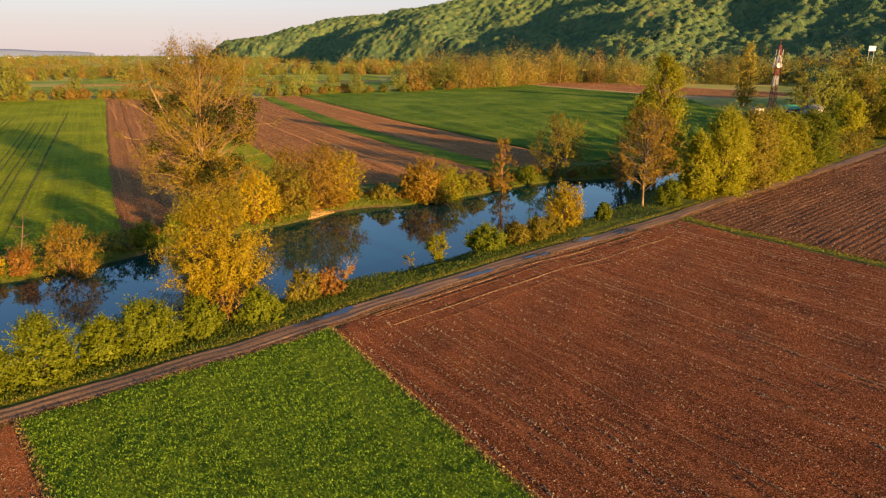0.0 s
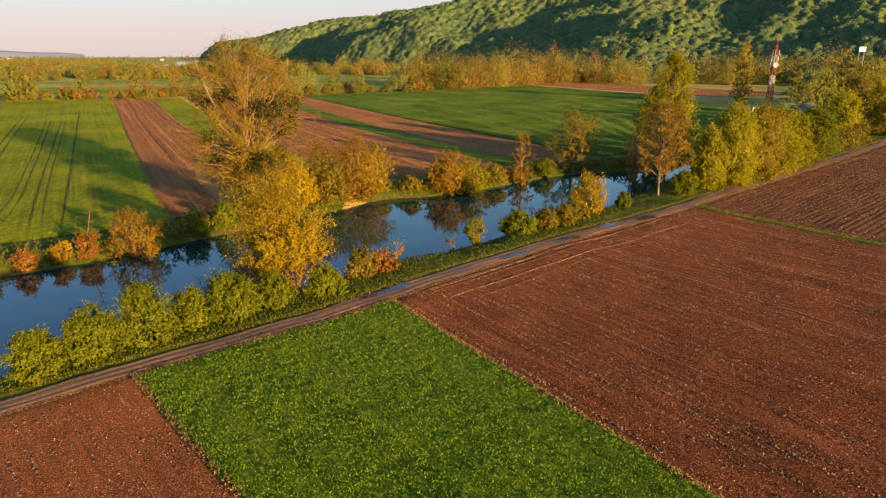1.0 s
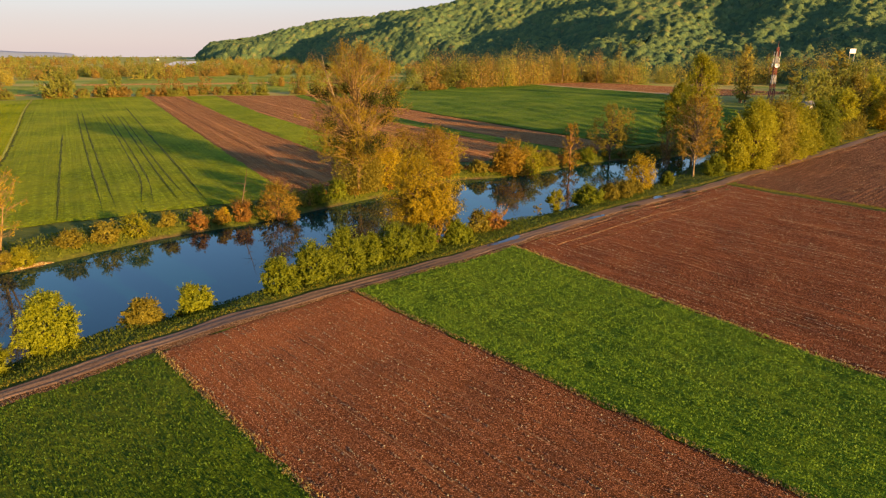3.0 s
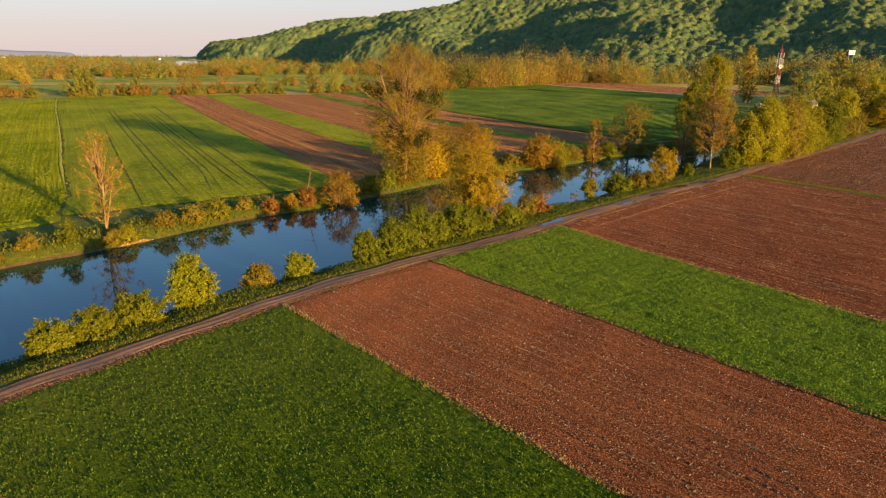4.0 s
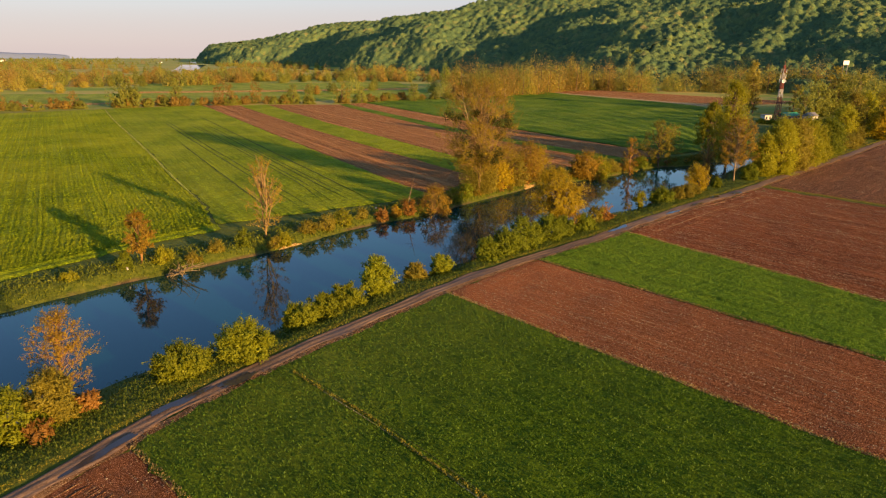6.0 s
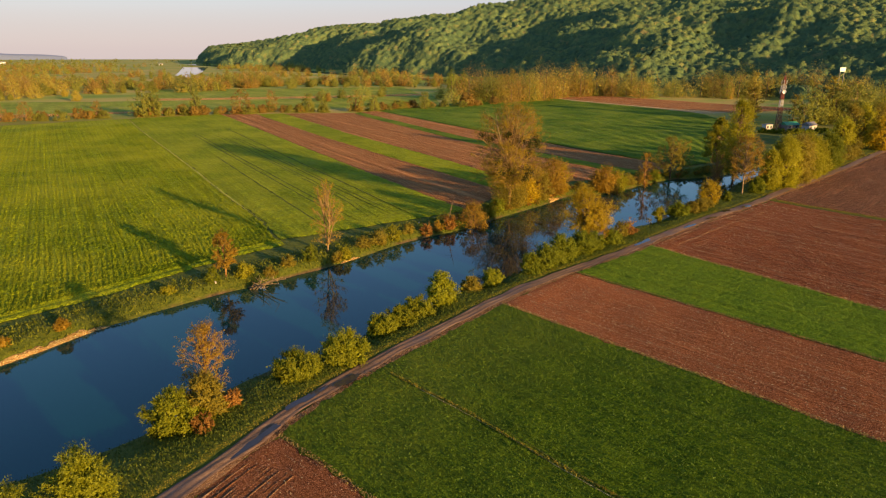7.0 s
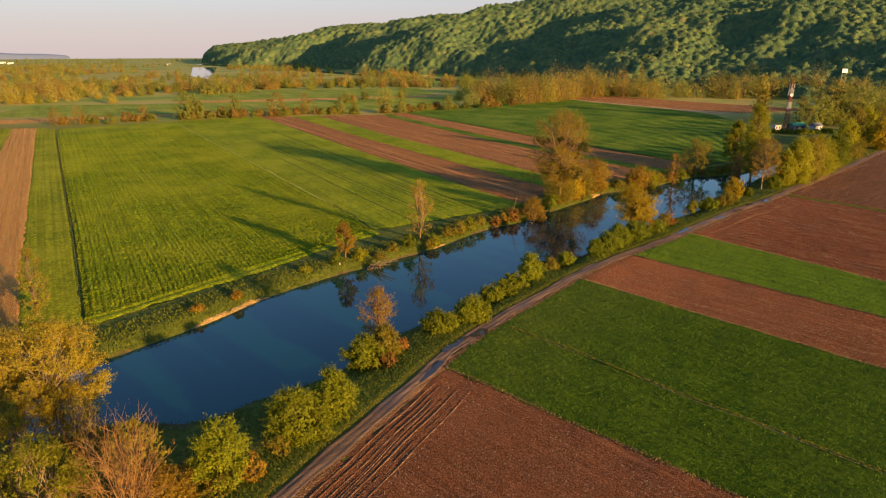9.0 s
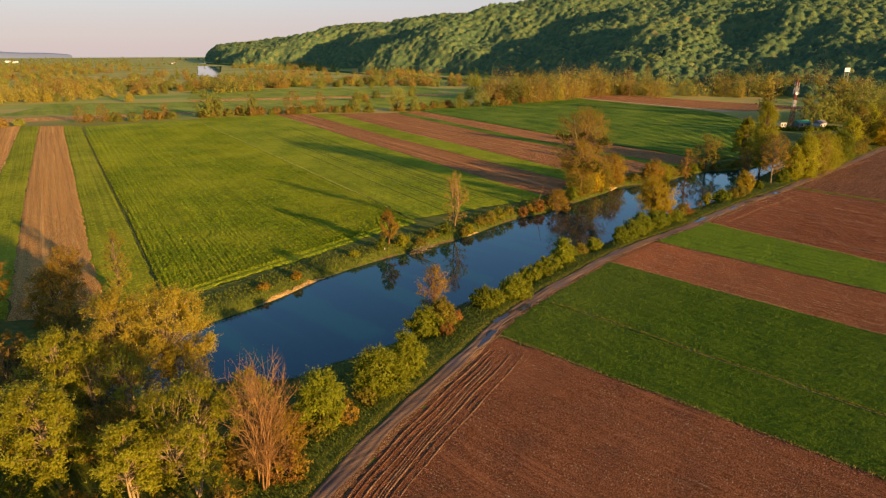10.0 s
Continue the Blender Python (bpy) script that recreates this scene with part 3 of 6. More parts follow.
F_W2 = [(-285, 247), (-269, 218), (-228, 144), (-185, 66), (-152, 5)]
F_BL = [(-275, 246), (-263.3, 224.6), (-186.8, 85.8), (-156.7, 32.4), (-136, -4)]
F_BR = [(-264, 248), (-256.2, 233.6), (-176.7, 93.3), (-140.1, 28.4), (-121.5, -3)]
F_AP = [(-252, 243), (-247, 233.4), (-176.9, 110.6), (-141.7, 49.3), (-117, 5)]
F_PL = [(-207, 277), (-179.8, 228.4), (-157.6, 190.7), (-119.1, 125.4), (-103.1, 96.8), (-85.6, 67.9), (-79, 53.5)]
F_G1 = [(-168, 303), (-157, 285), (-98, 176.5), (-62, 111.5), (-49, 88.5), (-42, 77)]
F_B1 = [(-147, 303), (-140.5, 289.5), (-95.2, 205.1), (-65.7, 154.7), (-47, 123), (-32, 97)]
F_G2 = [(-134, 308), (-128.7, 298.5), (-85.3, 215.2), (-54.4, 161.7), (-31.3, 120), (-24, 106)]
F_B2 = [(-95, 312), (-87.3, 292), (-36, 188), (-7.5, 142), (4.5, 124), (8, 118)]
F_G3 = [(-92, 318), (-82, 296), (-36, 203), (-12, 161), (7, 132), (14, 124)]
F_B3 = [(-83, 326), (-78, 317), (-21.9, 213), (-2.8, 181), (16, 150), (24, 135)]
F_W3 = [(-360, 205), (-330, 160), (-290, 100), (-240, 20)]
field("field_pale", F_W3, F_W2, SOIL_PALE, "pale ochre stubble field", 30, 60, 0.03, 3)
field("field_green", F_W2, F_BL, CROP_PALE, "narrow bright green wheat strip", 14, 140, 0.03, 2)
field("field_brown", F_BL, F_BR, SOIL_PALE, "light brown harrowed strip running to the river", 26, 160, 0.05, 2.0)
field("field_green", F_BR, F_AP, CROP_PALE, "green wheat strip beside a tractor path", 20, 160, 0.03, 2.0)
field("field_green", [(p[0] + 0.9, p[1] + 0.5) for p in F_AP], F_PL, CROP_FAR, "wide green field of young wheat in rows", 130, 190, 0.05, 2.0, lift=0.24)
field("field_green", [(p[0] + 0.5, p[1] + 0.3) for p in F_PL], F_G1, CROP_FAR, "green wheat field with tractor tramlines", 30, 150, 0.04, 2.2, lift=0.24)
field("field_green", [(-117.2, 5.6), (-107, 18.3), (-98, 29.8), (-88, 42.5), (-79, 54)], [(-114.8, 3.6), (-105.1, 16.4), (-97.0, 25.6), (-88.0, 38.5), (-83.0, 44.8), (-76.8, 50.8)], CROP_FAR,
      "headland of young wheat along the bank", 10, 60, 0.05, 1.6, lift=0.22)
field("field_brown", F_G1, F_B1, SOIL_FAR, "ploughed brown strip beyond the river", 40, 150, 0.07, 2.2)
field("field_green", F_B1, F_G2, CROP_FAR, "narrow green strip between ploughed fields", 14, 120, 0.04, 2.0, lift=0.24)
field("field_brown", F_G2, F_B2, SOIL_FAR, "wide ploughed brown strip with dark furrows", 50, 140, 0.08, 2.4)
field("field_green", F_B2, F_G3, CROP_DEEP, "thin deep green strip", 12, 110, 0.04, 2.0, lift=0.24)
field("field_brown", F_G3, F_B3, SOIL_FAR, "narrow ploughed brown strip", 18, 110, 0.06, 2.2)
field("field_green", [(-82, 327), (-77.4, 317.5), (-21.3, 213.3), (-2.2, 181.3), (16.6, 150.3), (27, 134)], [(40, 440), (52, 408), (90, 346), (104, 312), (96, 235), (62, 158)], CROP_DEEP,
      "large deep green field in broad bands", 170, 110, 0.14, 9.5, lift=0.34)
field("field_green", [(-83, 328), (-70, 344), (-24, 402), (10, 432), (39, 448)], [(-81, 327.5), (-60, 334), (0, 380), (20, 410), (40, 441)], CROP_DEEP, "deep green field by the hedge", 10, 40, 0.03, 4, lift=0.24)
field("field_sand", [(41, 441), (53, 408.5), (91, 346.5), (105, 313)], [(44, 445), (58, 413), (97, 350), (125, 318)], SAND, "dry pale sandy margin", 8, 50, 0.02, 4)
field("field_brown", [(44.5, 446), (58.5, 414), (97.5, 351), (125.5, 319)], [(85, 470), (110, 440), (150, 385), (190, 345)], SOIL_FAR, "distant ploughed brown field", 16, 50, 0.05, 3)

# ---- trees: skeleton and leaves as arrays ----


class Shape:
    """Collects tubes or leaves as arrays and makes one mesh of them."""

    def __init__(self):
        self.v, self.q, self.t, self.n = [], [], [], 0

    def add(self, v, q=(), t=()):
        self.v.append(np.asarray(v, dtype=float))
        if len(q):
            self.q.append(np.asarray(q) + self.n)
        if len(t):
            self.t.append(np.asarray(t) + self.n)
        self.n += len(v)

    def tube(self, pts, radii, sides=5):
        pts, radii = np.asarray(pts, dtype=float), np.asarray(radii, dtype=float)
        tg = np.gradient(pts, axis=0)
        tg /= np.linalg.norm(tg, axis=1)[:, None] + 1e-9
        ref = np.array((0.31, 0.95, 0.05)) if abs(tg[:, 2]).mean() > 0.7 else np.array((0.05, 0.1, 0.99))
        a = np.cross(tg, ref)
        a /= np.linalg.norm(a, axis=1)[:, None] + 1e-9
        b = np.cross(tg, a)
        w = 2 * np.pi * np.arange(sides) / sides
        ring = a[:, None] * np.cos(w)[None, :, None] + b[:, None] * np.sin(w)[None, :, None]
        v = pts[:, None] + ring * radii[:, None, None]
        n, i = len(pts), np.arange(sides)
        j = (i + 1) % sides
        q = np.concatenate([np.stack([k * sides + i, k * sides + j, (k + 1) * sides + j, (k + 1) * sides + i], 1) for k in range(n - 1)])
        self.add(v.reshape(-1, 3), q)

    def leaves(self, c, size, rng, out=None, long=1.7, axis=None):
        """Sprays of leaves at c: bent diamonds that face outwards and up, unevenly."""
        n = len(c)
        nor = rng.normal(0, 1, (n, 3)) * 0.75
        nor[:, 2] += 0.35
        if out is not None:
            nor = nor + out
        nor /= np.linalg.norm(nor, axis=1)[:, None] + 1e-9
        a = np.cross(nor, rng.normal(0, 1, (n, 3)))
        if axis is not None:
            a = axis + rng.normal(0, 0.35, (n, 3))
            a = a - nor * (a * nor).sum(1)[:, None]
        a /= np.linalg.norm(a, axis=1)[:, None] + 1e-9
        b = np.cross(nor, a)
        s = size * rng.uniform(0.55, 1.45, n)[:, None]
        root = c - a * s * long * 0.33
        v = np.stack([root - b * s * 0.5, root + b * s * 0.5, c + a * s * long * 0.67 + nor * s * 0.1], 1).reshape(-1, 3)
        self.add(v, t=np.arange(3 * n).reshape(n, 3))

    def mesh(self, name):
        return mesh_np(name, np.concatenate(self.v), ([np.concatenate(self.q)] if self.q else []) + ([np.concatenate(self.t)] if self.t else []))


def curve3(a, b, bend, n=5):
    t = np.linspace(0, 1, n)[:, None]
    mid = (np.asarray(a) + np.asarray(b)) / 2 + bend
    return (1 - t) ** 2 * a + 2 * t * (1 - t) * mid + t ** 2 * b


def envelope(form, rng, n):
    """Points inside a unit crown (width 1, height 1), thick near its outside."""
    z = rng.uniform(0, 1, n)
    if form == "dome":          # bush, leafy to the ground
        z = z ** 1.2
        r = np.sqrt(np.clip(1 - (np.clip(z - 0.25, 0, 1) / 0.75) ** 2, 0.02, 1)) * (0.72 + 0.28 * np.clip(z / 0.25, 0, 1))
    elif form == "egg":         # tree with a clear stem
        z = 0.25 + 0.75 * z
        k = (z - 0.25) / 0.75
        r = np.sqrt(np.clip(1 - ((k - 0.42) / 0.6) ** 2, 0.03, 1))
    elif form == "column":
        z = 0.12 + 0.88 * z
        k = (z - 0.12) / 0.88
        r = np.interp(k, [0, 0.15, 0.5, 0.85, 1], [0.5, 0.9, 1.0, 0.6, 0.12])
    elif form == "fan":         # many stems that spread upwards
        z = 0.2 + 0.8 * z
        r = np.interp(z, [0.2, 0.5, 0.8, 1], [0.25, 0.65, 1.0, 0.6])
    else:                       # "low": wide and flat
        r = np.sqrt(np.clip(1 - z ** 2, 0.05, 1))
    a = rng.uniform(0, 2 * np.pi, n)
    q = np.sqrt(rng.uniform(0.25 if form in ("dome", "low") else 0.08, 1, n))
    return np.stack([0.5 * r * q * np.cos(a), 0.5 * r * q * np.sin(a), z], 1)


def plant(name, at, h, w, form, leaf, bark, label, category, seed, tips=40, per=60, size=0.19, spread=0.12, stems=1, twigs=0, group="", lean=(0, 0), trunk_r=None, sag=0.0, turn=0.0, squash=1.0, sides=4, droop=0.0):
    """A tree or bush: stems with limbs that reach the crown's tips, twigs, and leaves in clumps round the tips."""
    rng = np.random.RandomState(seed)
    T = envelope(form, rng, tips)
    T[:, :2] *= 1 + (0.14 if form == 'dome' else 0.28) * rng.uniform(-1, 1, (tips, 1))
    T = T * ((0.86 * w, 0.86 * w * squash, 0.9 * h) if form == "dome" else (w, w * squash, h))
    lean3 = np.array((lean[0], lean[1], 0.0))
    T = T + lean3 * (T[:, 2:3] / h) ** 1.3
    wood, crown = Shape(), Shape()
    r0 = trunk_r or (0.018 * h + 0.02) / stems ** 0.4
    base = rng.normal(0, 0.06 * w if stems > 1 else 0, (stems, 2))
    tops = []
    for k in range(stems):
        top = np.array((0, 0, h * (0.86 if form in ("column", "egg") else 0.6))) + lean3 * 0.8
        if stems > 1:
            top = T[rng.randint(tips)] * (0.55, 0.55, 0.8)
            top[2] = max(top[2], 0.35 * h)
        b0 = np.array((*base[k], -0.25))
        pts = curve3(b0, top, np.array((*rng.normal(0, 0.03 * h, 2), 0)), 7)
        wood.tube(pts, np.linspace(r0, r0 * 0.22, 7), 7 if stems == 1 else 5)
        tops.append(pts)
    for p in T:
        pts = tops[rng.randint(stems)]
        low = 0.35 if form in ("dome", "low", "fan") else 0.62
        want = p[2] * rng.uniform(low, low + 0.22) - (0.05 * h if sag else 0)
        i = int(np.clip(np.searchsorted(pts[:, 2], want), 1, 6))
        s = pts[i - 1] + (pts[i] - pts[i - 1]) * rng.uniform(0, 1)
        up = 0.16 * np.linalg.norm(p - s)
        if sides == 3 and rng.uniform() < 0.6:
            continue
        limb = curve3(s, p, np.array((*rng.normal(0, 0.06 * w, 2), up + sag)), 5)
        rr = max(0.012, 0.30 * r0 * (np.linalg.norm(p - s) / (0.5 * w + 0.1 * h)) ** 0.7)
        wood.tube(limb, np.linspace(rr, rr * 0.25, 5), sides)
        for _ in range(twigs):
            f = rng.uniform(0.35, 1)
            o = limb[0] + (limb[-1] - limb[0]) * f if f < 0.99 else limb[-1]
            j = min(3, int(f * 4))
            o = limb[j] + (limb[j + 1] - limb[j]) * (f * 4 - j)
            d = (p - s) / (np.linalg.norm(p - s) + 1e-6) + rng.normal(0, 0.55, 3) + (0, 0, 0.35)
            d *= rng.uniform(0.06, 0.14) * (w + 0.35 * h) / (np.linalg.norm(d) + 1e-6)
            wood.tube(curve3(o, o + d, rng.normal(0, 0.05, 3), 2), (rr * 0.4 + 0.006, 0.005), 3)
    if per:
        # leaves sit along fine shoots that point out and up from each tip
        sg = spread * (w * 0.7 + h * 0.3)
        sizes = rng.uniform(0.65, 1.35, tips)
        dense = 1.6 if size < 0.3 and per > 20 else 1.0
        shoots = np.maximum(1, (dense * per * sizes / 8).astype(int))
        idx = np.repeat(np.arange(tips), shoots)
        mid = np.array((0, 0, 0.40 * h)) + lean3 * 0.5
        out0 = (T[idx] - mid) / np.array((w, w, h))
        out0 /= np.linalg.norm(out0, axis=1)[:, None] + 1e-6
        d = out0 * 0.6 + rng.normal(0, 0.62, (len(idx), 3)) + (0, 0, 0.45 - 0.9 * droop)
        d /= np.linalg.norm(d, axis=1)[:, None]
        root = T[idx] + rng.normal(0, 0.42, (len(idx), 3)) * (sg * sizes[idx])[:, None]
        ln = sg * 1.5 * sizes[idx] * rng.uniform(0.6, 1.3, len(idx))
        fine = 14 if size < 0.17 else 11
        rep8 = np.repeat(np.arange(len(idx)), fine)
        u = rng.uniform(0.0, 1.0, len(rep8))
        C = root[rep8] + d[rep8] * (ln[rep8] * u)[:, None] + rng.normal(0, 0.09, (len(rep8), 3)) * ln[rep8][:, None]
        C[:, 2] = np.maximum(C[:, 2], 0.06)
        crown.leaves(C, size * (8 / fine) ** 0.5, rng, (C - mid) / np.array((w, w, h)) * 2.0, 2.0, d[rep8])
        if per >= 40 and form == "dome":       # larger leaves deeper in, that close the crown
            n2 = max(40, len(C) // 11)
            E = envelope(form, rng, n2) * (0.74 * w, 0.74 * w * squash, 0.80 * h)
            E = E + lean3 * (E[:, 2:3] / h) ** 1.3
            crown.leaves(E, 1.7 * size, rng, (E - mid) / np.array((w, w, h)) * 2.4, 1.6)
    t = thing(name, (at[0], at[1], gz(*at)), label, category, group)
    t.rotation_euler = (0, 0, turn)
    solid("trunk" if h > 6 else "stem", wood.mesh("wood"), bark, t)
    if per:
        solid("crown" if h > 6 else "foliage", crown.mesh("leaves"), leaf, t, smooth=False)
    return t


# ---- bushes on the near bank ----
BUSH = "bushes along the near bank"
near_bushes = [
    # x, y, height, width, leaf, seed, form, label
    (-64.8, 1.7, 2.2, 5.6, LEAF_BUSH, 1, "dome", "dense rounded yellow-green bush at the water's edge"),
    (-60.1, 5.0, 3.4, 5.4, LEAF_BUSH, 2, "dome", "large rounded light green bush on the bank"),
    (-56.4, 13.6, 2.6, 4.2, LEAF_BUSH, 3, "dome", "low lime green bush in a bank hedge"),
    (-54.2, 16.0, 2.7, 4.0, LEAF_BUSH, 4, "dome", "low lime green bush in a bank hedge"),
    (-52.0, 18.7, 3.0, 4.2, LEAF_BUSH, 5, "dome", "low lime green bush in a bank hedge"),
    (-48.8, 22.6, 4.5, 4.5, LEAF_BUSH, 6, "dome", "bright green upright bush by the river"),
    (-44.3, 28.3, 2.3, 3.2, LEAF_OLIVE, 7, "dome", "small olive and rust coloured bush"),
    (-40.8, 31.2, 2.9, 3.2, LEAF_BUSH, 8, "dome", "small round light green bush"),
    (-34.2, 35.6, 3.3, 3.8, LEAF_GREEN, 9, "dome", "fresh green bush beside the track"),
    (-31.6, 37.9, 4.0, 4.2, LEAF_GREEN, 10, "dome", "fresh green bush beside the track"),
    (-28.7, 40.6, 5.1, 4.6, LEAF_GREEN, 11, "dome", "tall dense green bush beside the track"),
    (-26.5, 43.9, 3.6, 3.6, LEAF_GREEN, 12, "dome", "rounded olive green bush by the track"),
    (-23.7, 45.9, 4.2, 4.8, LEAF_GREEN, 13, "dome", "large dark green bush on the bank"),
    (-20.7, 48.8, 3.3, 3.4, LEAF_GREEN, 14, "dome", "small green bush beside the track"),
    (-16.9, 52.0, 2.6, 3.8, LEAF_GREEN, 16, "dome", "low bright green bush by the track"),
    (3.4, 73.7, 3.0, 4.6, LEAF_GREEN, 20, "dome", "rounded bright green bush by the river"),
    (7.2, 75.5, 2.4, 3.6, LEAF_OLIVE, 21, "dome", "low olive hedge bush by the track"),
    (9.8, 77.4, 2.5, 3.6, LEAF_OLIVE, 22, "dome", "low olive hedge bush by the track"),
    (12.0, 80.0, 2.8, 3.0, LEAF_OLIVE, 23, "dome", "low olive hedge bush by the track"),
    (20.0, 87.3, 2.2, 2.4, LEAF_GREEN, 24, "dome", "small green bush on the bank"),
    (31.5, 96.3, 3.6, 4.0, LEAF_GREEN, 25, "dome", "dark green bush under the birch"),
]
lower_bushes = [
    (-79.8, -24.8, 5.5, 6.0, LEAF_BUSH, 26, "dome", "tall lime green bank shrub"),
    (-76.9, -20.2, 5.2, 5.0, LEAF_BUSH, 27, "dome", "lime green shrub on the bank"),
    (-85.4, -31.4, 6.2, 5.4, LEAF_BUSH, 28, "dome", "yellow-green shrub on the bank"),
    (-74.5, -7.8, 4.2, 5.2, LEAF_BUSH, 29, "dome", "lime green bush under a bare sapling"),
    (-72.0, -6.2, 4.0, 4.0, LEAF_OLIVE, 30, "dome", "olive bush under a bare sapling"),
    (-88.6, -36.0, 4.6, 5.0, LEAF_RUST, 31, "dome", "rusty scrub under bare trees"),
]
for x, y, h, w, leaf, seed, form, label in near_bushes + lower_bushes:
    plant("bush", (x, y), h, 1.12 * w, form, leaf, BARK, label, "bush", 100 + seed, tips=int(30 + 11 * w), per=86, size=0.118, spread=0.078, stems=5, group=BUSH, sides=3, droop=0.25)
plant("bush", (-13.9, 56.2), 2.9, 3.6, "dome", LEAF_OLIVE, BARK, "olive green bush with rusty shoots", "bush", 140, tips=30, per=55, size=0.15, stems=5, group=BUSH)
plant("bush", (-12.0, 57.9), 2.5, 3.0, "dome", LEAF_PINK, BARK_RUST, "pink-brown bush with fresh red leaves", "bush", 141, tips=26, per=50, size=0.15, stems=5, group=BUSH)
plant("bush", (-19.3, 51.0), 3.1, 2.4, "fan", LEAF_RUST, BARK_RUST, "slender rust-brown bush with visible stems", "bush", 142, tips=24, per=22, size=0.14, stems=6, twigs=3, group=BUSH)
plant("bush", (-11.0, 61.5), 2.3, 2.9, "fan", LEAF_PINK, BARK_PALE, "bare grey twiggy bush on the bank", "bush", 143, tips=30, per=4, size=0.16, stems=7, twigs=6, group=BUSH)
plant("sapling", (-2.1, 69.7), 3.2, 2.6, "fan", LEAF_LIME, BARK_TAN, "small lime green sapling with several stems", "sapling", 144, tips=28, per=80, size=0.13, stems=5)
plant("sapling", (-5.0, 67.0), 2.0, 1.2, "egg", LEAF_OLIVE, BARK, "thin young sapling on the bank", "sapling", 145, tips=12, per=10, size=0.18, twigs=3)
plant("willow_tree", (14.0, 83.4), 5.7, 4.9, "dome", LEAF_GOLD, BARK, "small golden-olive willow at the bank", "tree", 146, tips=45, per=60, size=0.15, stems=3, twigs=1)
plant("willow_tree", (-20.3, 53.6), 9.8, 7.7, "egg", LEAF_GOLD, BARK, "golden yellow willow leaning over the water", "tree", 150, tips=130, per=110, size=0.125, spread=0.085, twigs=2, lean=(-1.4, 1.2), trunk_r=0.22)
plant("tree", (-73.1, -2.4), 8.2, 4.4, "egg", LEAF_RUST, BARK_RUST, "bare sapling tree with rusty buds on the bank", "tree", 151, tips=80, per=40, size=0.10, twigs=6, spread=0.09, trunk_r=0.14)

# ---- trees on the near bank further on ----
plant("birch_tree", (27.3, 94.8), 13.8, 8.6, "egg", LEAF_RUST, BARK_TAN, "orange-brown birch with a pale trunk", "tree", 160, tips=110, per=34, size=0.172, spread=0.06, twigs=4, trunk_r=0.2)
plant("poplar_tree", (35.7, 118.4), 22.6, 7.8, "column", LEAF_LIME, BARK_TAN, "tall yellow-green poplar behind the birch", "tree", 161, tips=210, per=62, size=0.20, spread=0.08, twigs=1, trunk_r=0.32)
plant("poplar_tree", (38.0, 136.0), 14.0, 7.4, "column", LEAF_LIME, BARK_TAN, "yellow-green poplar beside a taller one", "tree", 162, tips=150, per=62, size=0.218, spread=0.06, twigs=1)
plant("willow_tree", (42.2, 104.5), 13.6, 9.4, "dome", LEAF_LIME, BARK, "large olive-gold willow by the track", "tree", 163, tips=130, per=110, size=0.17, spread=0.095)
plant("willow_tree", (48.6, 110.5), 13.2, 9.6, "dome", LEAF_OLIVE, BARK, "large olive-gold willow by the track", "tree", 164, tips=120, per=94, size=0.20, spread=0.095, stems=4)
plant("willow_tree", (55.0, 116.5), 12.4, 9.0, "dome", LEAF_LIME, BARK, "spreading olive-gold willow by the track", "tree", 165, tips=120, per=94, size=0.20, spread=0.095, stems=4)
plant("willow_tree", (61.5, 123.5), 10.5, 8.0, "dome", LEAF_LIME, BARK, "spreading yellow-green willow by the track", "tree", 166, tips=100, per=89, size=0.20, spread=0.10, stems=4)
plant("tree", (69.3, 130.6), 11.2, 8.6, "dome", LEAF_GREEN, BARK, "rounded fresh green tree by the track", "tree", 167, tips=110, per=94, size=0.20, spread=0.10, stems=3)
plant("tree", (37.0, 101.5), 10.5, 6.0, "dome", LEAF_LIME, BARK, "dense olive thicket under the willows", "tree", 168, tips=80, per=81, size=0.20, spread=0.10, stems=4)
plant("tree", (28.0, 112.0), 10.5, 6.0, "fan", LEAF_RUST, BARK_RUST, "dark bare rust-brown thicket by the water", "tree", 169, tips=80, per=8, size=0.14, spread=0.07, stems=6, twigs=5)
for i, (x, y, h, w, leaf) in enumerate([(80, 143, 4.0, 6, LEAF_OLIVE), (87, 149, 4.4, 6, LEAF_OLIVE), (94, 156, 5.0, 6, LEAF_OLIVE), (76, 138, 3.2, 5, LEAF_GREEN)]):
    plant("bush", (x, y), h, w, "dome", leaf, BARK, "olive bush along the track", "bush", 170 + i, tips=36, per=55, size=0.19, stems=4, group=BUSH)
for i, (x, y, h, w, leaf, form) in enumerate([(99, 172, 14, 9, LEAF_LIME, "dome"), (107, 180, 18, 10, LEAF_OLIVE, "dome"), (115, 186, 17, 10, LEAF_LIME, "dome"), (125, 192, 16, 10, LEAF_OLIVE, "dome"),
                                              (113, 170, 13, 9, LEAF_GOLD, "dome"), (135, 205, 19, 10, LEAF_LIME, "dome"), (122, 178, 12, 9, LEAF_OLIVE, "dome"), (150, 215, 16, 10, LEAF_OLIVE, "dome")]):
    plant("tree", (x, y), h, w, form, leaf, BARK, "tall spring tree with thin gold-green crown", "tree", 180 + i, tips=90, per=56, size=0.26, spread=0.10, twigs=1, group="trees by the mast")

